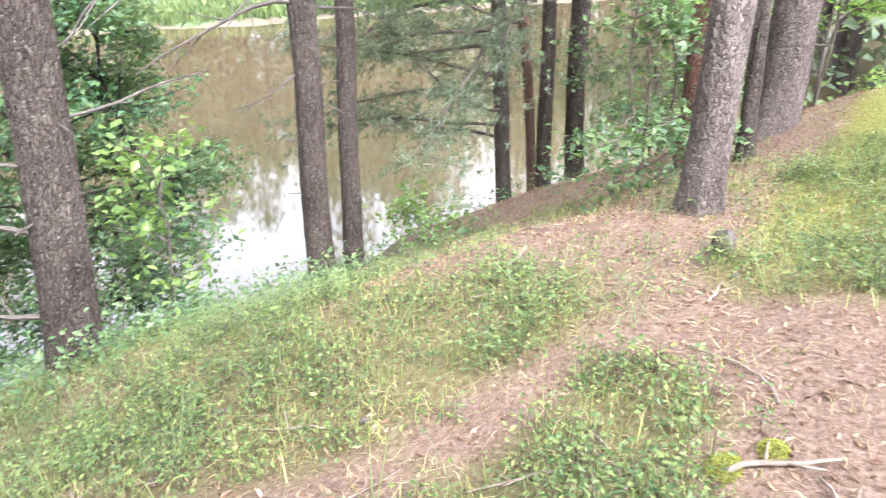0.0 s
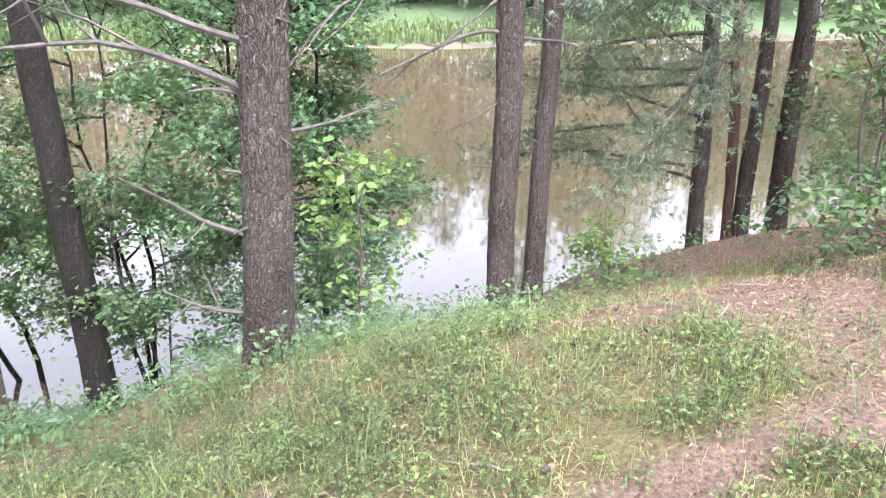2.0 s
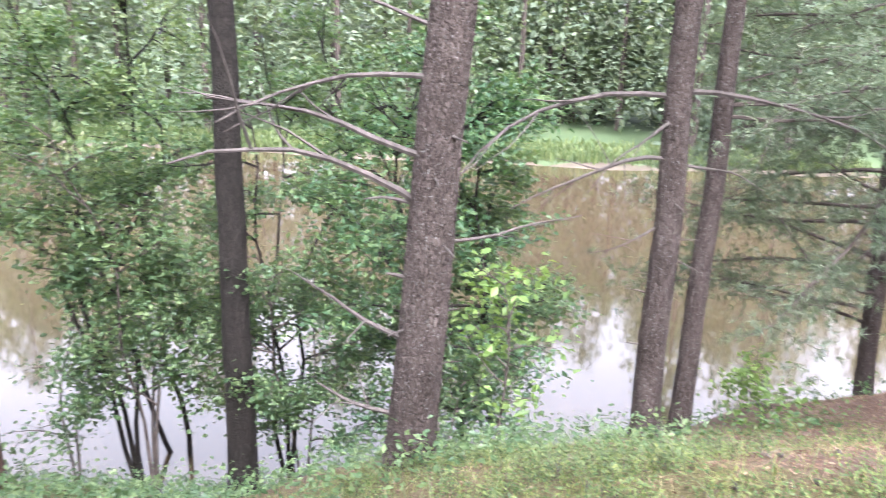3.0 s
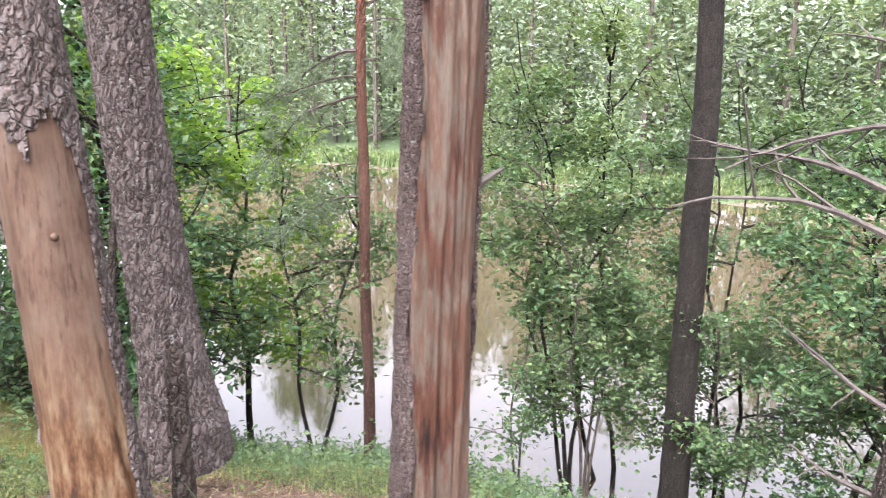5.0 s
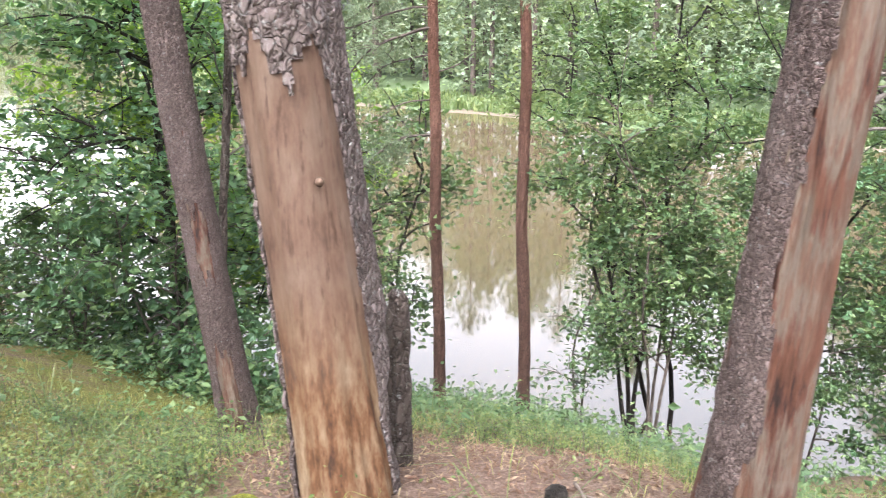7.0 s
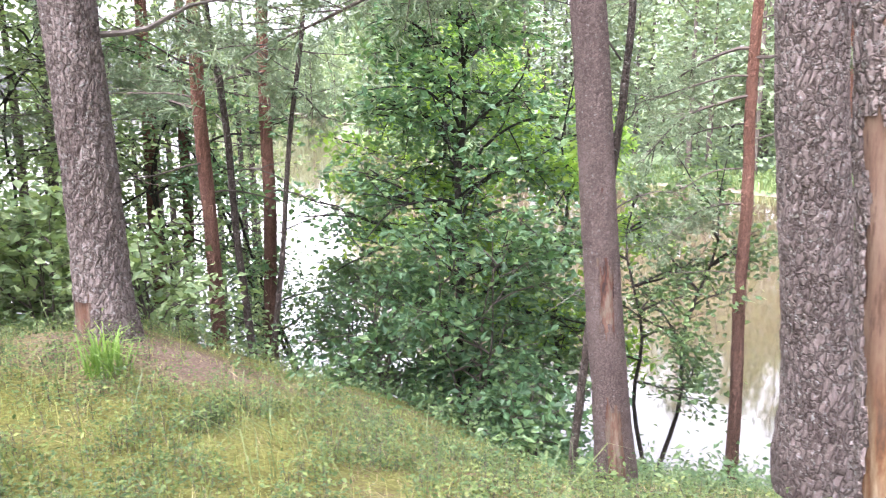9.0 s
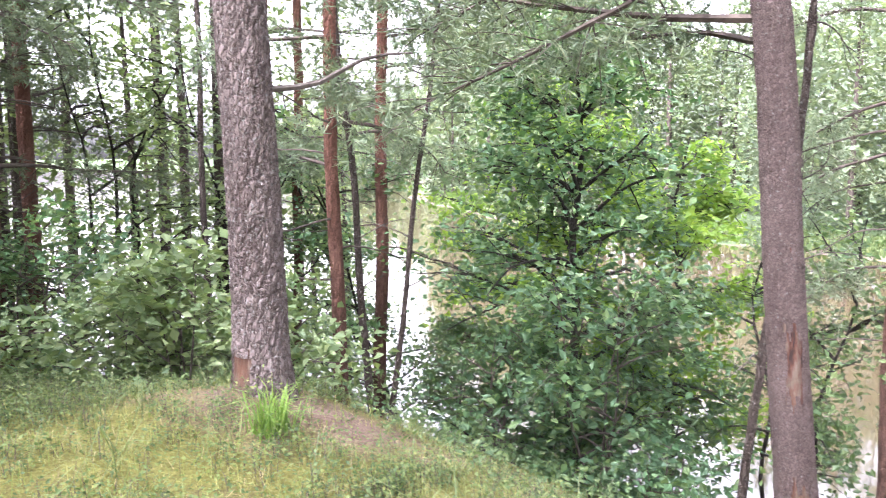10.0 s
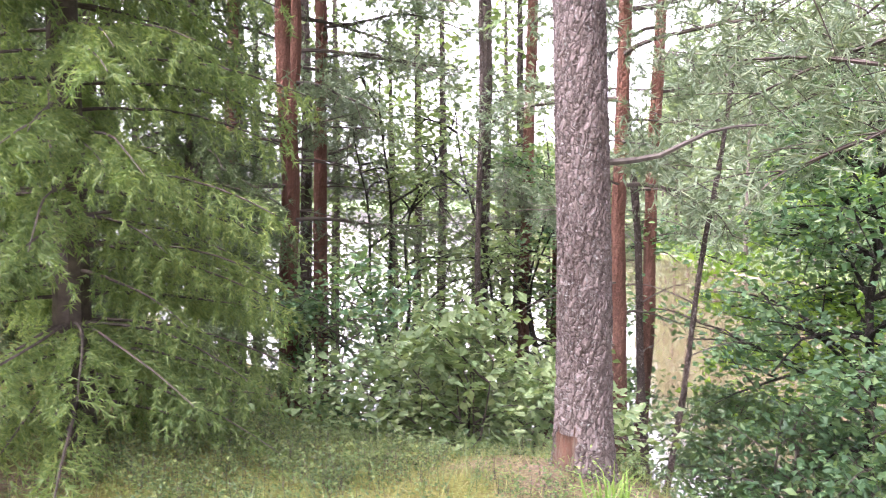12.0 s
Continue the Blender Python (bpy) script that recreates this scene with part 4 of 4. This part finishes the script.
fresh = scatter(1500, -10, 9, 6, 13.0, lambda x, y: smooth01(ground_z(x, y, False), -4.0, -4.6))
v, f = blades(around(fresh, 14, 0.12, 0.0), 0.2, 0.006, 0.9)
tagged(mesh_object("shore_grass", v, f, REED), "fresh green grass along the shore", "grass", kind="stuff")
bare = lambda x, y: 1 - 0.8 * green_cover(x, y)
fallen = scatter(64000, -3.0, 10, -1.2, 5.6, bare)
v, f = leaves(fallen + np.array((0, 0, 0.006)), 0.028, 0.75, 0.0, 0.38)
tagged(mesh_object("fallen_leaves", v, f, LITTER), "dry brown fallen leaves", "leaf litter", kind="stuff")
dry = scatter(34000, -3.5, 10, -0.9, 5.6, bare)
flat = rng.normal(size=(len(dry), 3)) * np.array((1, 1, 0.12))
v, f = needles(dry + np.array((0, 0, 0.008)), flat, 0.085, 2, 0.0013, 0.25)
tagged(mesh_object("fallen_needles", v, f, LITTER), "dry reddish pine needles on the ground", "leaf litter", kind="stuff")
far_reeds = []
for k in range(9000):
    x = -40 + 80 * rng.random()
    f0 = 1.4 + 4 * rng.random() ** 1.4
    lo = None
    for y in range(10, 130):
        if far_offset(x, y) >= f0:
            lo = y - rng.random()
            break
    if lo:
        far_reeds.append((x, lo, ground_z(x, lo, False)))
v, f = blades(np.repeat(np.array(far_reeds), 3, 0) + rng.normal(size=(len(far_reeds) * 3, 3)) * np.array((0.3, 0.3, 0)), 0.55, 0.05, 0.6)
tagged(mesh_object("far_reeds", v, f, REED), "tall green reeds on the opposite shore", "reeds", kind="stuff")


# ---- small things ----
def stick(x, y, length, az, r, label, z=0.0, forks=1):
    base = (x, y, ground_z(x, y) + r)
    (lv, lf), lp = limb(base, (math.cos(radians(az)), math.sin(radians(az)), 0.05), length, r, wob=0.5, steps=6, seg=6, seed=x * 3 + y)
    lp2 = [(p[0], p[1], ground_z(p[0], p[1]) + r * 0.7 + 0.01) for p in lp]
    parts = [tube(lp2, [r * (1 - 0.6 * i / 6) for i in range(7)], 6)]
    for q in range(forks):
        p0 = lp2[2 + q]
        d = radians(az + (45 if q % 2 == 0 else -45))
        p1 = (p0[0] + 0.3 * length * math.cos(d), p0[1] + 0.3 * length * math.sin(d))
        parts.append(tube([p0, (p1[0], p1[1], ground_z(*p1) + 0.03)], [r * 0.6, r * 0.3], 5))
    ob = mesh_object("fallen_stick", *join(parts), DRY_STICK, smooth=True)
    return tagged(ob, label, "stick", "fallen sticks")


for k in range(34):
    x, y = -2.5 + 9 * rng.random(), -0.3 + 3.2 * rng.random()
    stick(x, y, 0.18 + 0.4 * rng.random(), rng.random() * 360, 0.004 + 0.006 * rng.random(), "dry grey fallen stick on the forest floor", forks=1 + k % 2)

for x, y, ln, az, r in ((1.62, 1.66, 0.3, 75, 0.011), (1.60, 1.70, 0.36, -20, 0.012), (2.3, 1.28, 0.5, 150, 0.007), (2.22, 1.34, 0.42, -15, 0.006), (2.72, 0.79, 0.32, 110, 0.010), (2.92, 0.34, 0.36, -35, 0.016),
                        (3.35, 0.3, 0.5, 20, 0.008), (2.0, 1.05, 0.35, 40, 0.007), (2.62, 1.75, 0.34, 100, 0.008)):
    stick(x, y, ln, az, 0.7 * r, "weathered grey forked stick on the needle litter", forks=2)


def broken_stump(x, y, r, h, seed, label):
    """A short stump with an uneven broken rim."""
    z = ground_z(x, y)
    v, f = tube([(x, y, z - 0.08), (x, y, z), (x + 0.01, y, z + h * 0.5), (x + 0.02, y, z + h * 0.85), (x + 0.02, y, z + h)], [r * 1.35, r * 1.15, r, r * 0.85, r * 0.4], 16, bark_rough(r * 0.25, seed))
    rim = v[:, 2] > z + h * 0.7
    v[rim, 2] += [0.3 * h * noise.noise((p[0] * 40, p[1] * 40, seed)) for p in v[rim].tolist()]
    ob = empty("tree_stump", (x, y, z), label, "stump")
    mesh_object("stump", v, f, TWIG_BARK, ob)
    return ob


broken_stump(4.82, 0.94, 0.055, 0.13, 3.0, "grey broken stump among the bilberry plants")
post = empty("dead_sapling", (-0.99, 2.98, ground_z(-0.99, 2.98)), "broken dead stem with dark bark beside the barkless pine", "dead stem")
mesh_object("stem", *tube([(-0.99, 2.98, -0.35 + 0.09 * i) for i in range(10)] + [(-1.0, 2.98, 0.485), (-1.0, 2.98, 0.50)], [0.042 - 0.0012 * i + 0.004 * (i % 3) for i in range(10)] + [0.026, 0.008], 14, bark_rough(0.014, 2.0)), BROWN_BARK, post)
stump_z = ground_z(-0.42, 2.45)
st = empty("tree_stump", (-0.42, 2.45, stump_z), "small weathered stump with broken top", "stump")
mesh_object("stump", *tube([(-0.42, 2.45, stump_z - 0.1), (-0.42, 2.45, stump_z), (-0.42, 2.45, stump_z + 0.07), (-0.425, 2.45, stump_z + 0.12), (-0.43, 2.45, stump_z + 0.13)], [0.06, 0.05, 0.042, 0.036, 0.015], 14, bark_rough(0.014, 6.0)), DARK_BARK, st)
tx, ty = -4.84, 3.16
tuft = np.array([(tx + 0.05 * rng.normal(), ty + 0.05 * rng.normal(), ground_z(tx, ty)) for _ in range(110)])
tagged(mesh_object("grass_tuft", *blades(tuft, 0.25, 0.005, 1.2), TUFT), "bright green tuft of grass at the foot of the pine", "grass")


MOSS = leaf_material("moss_cushion", (0.10, 0.11, 0.02), (0.16, 0.165, 0.03), (0.24, 0.23, 0.05), 0.3, 0.9)


def moss_cushion(x, y, r):
    """A low round cushion of yellow-green moss made of tiny shoots."""
    n = int(1100 * r / 0.07)
    a, q = rng.random(n) * 2 * np.pi, np.sqrt(rng.random(n)) * r
    px, py = x + q * np.cos(a) * 1.2, y + q * np.sin(a)
    z0 = ground_z(x, y)
    pz = z0 + 0.35 * r * (1 - (q / r) ** 2) + 0.004 * rng.random(n)
    v, f = leaves(np.stack([px, py, pz], 1), 0.013, 0.4, 0.0, 0.4)
    return tagged(mesh_object("moss_cushion", v, f, MOSS), "small cushion of yellow-green moss on the litter", "moss", "moss cushions")


for mx, my, mr in ((2.02, 0.33, 0.07), (2.15, 0.62, 0.05), (1.95, 0.75, 0.06), (2.95, 0.35, 0.06), (3.1, 0.25, 0.05), (2.35, 0.48, 0.045), (-0.85, 2.35, 0.06), (-1.35, 2.3, 0.07), (-1.5, 2.5, 0.05), (-0.7, 2.25, 0.05)):
    moss_cushion(mx, my, mr)


def pine_cone(x, y, az):
    z = ground_z(x, y) + 0.014
    pts, rad = [], []
    for i in range(9):
        t = i / 8
        pts.append((x + (t - 0.5) * 0.05 * math.cos(az), y + (t - 0.5) * 0.05 * math.sin(az), z))
        rad.append(0.002 + 0.017 * math.sin(math.pi * min(t * 0.85 + 0.12, 1)) * (1.0 if i % 2 else 0.82))
    return tagged(mesh_object("pine_cone", *tube(pts, rad, 9), THIN_BARK), "brown open pine cone on the litter", "pine cone", "fallen cones")


for k in range(26):
    pine_cone(-1.5 + 6 * rng.random(), 0.2 + 2.6 * rng.random(), rng.random() * 6.28)
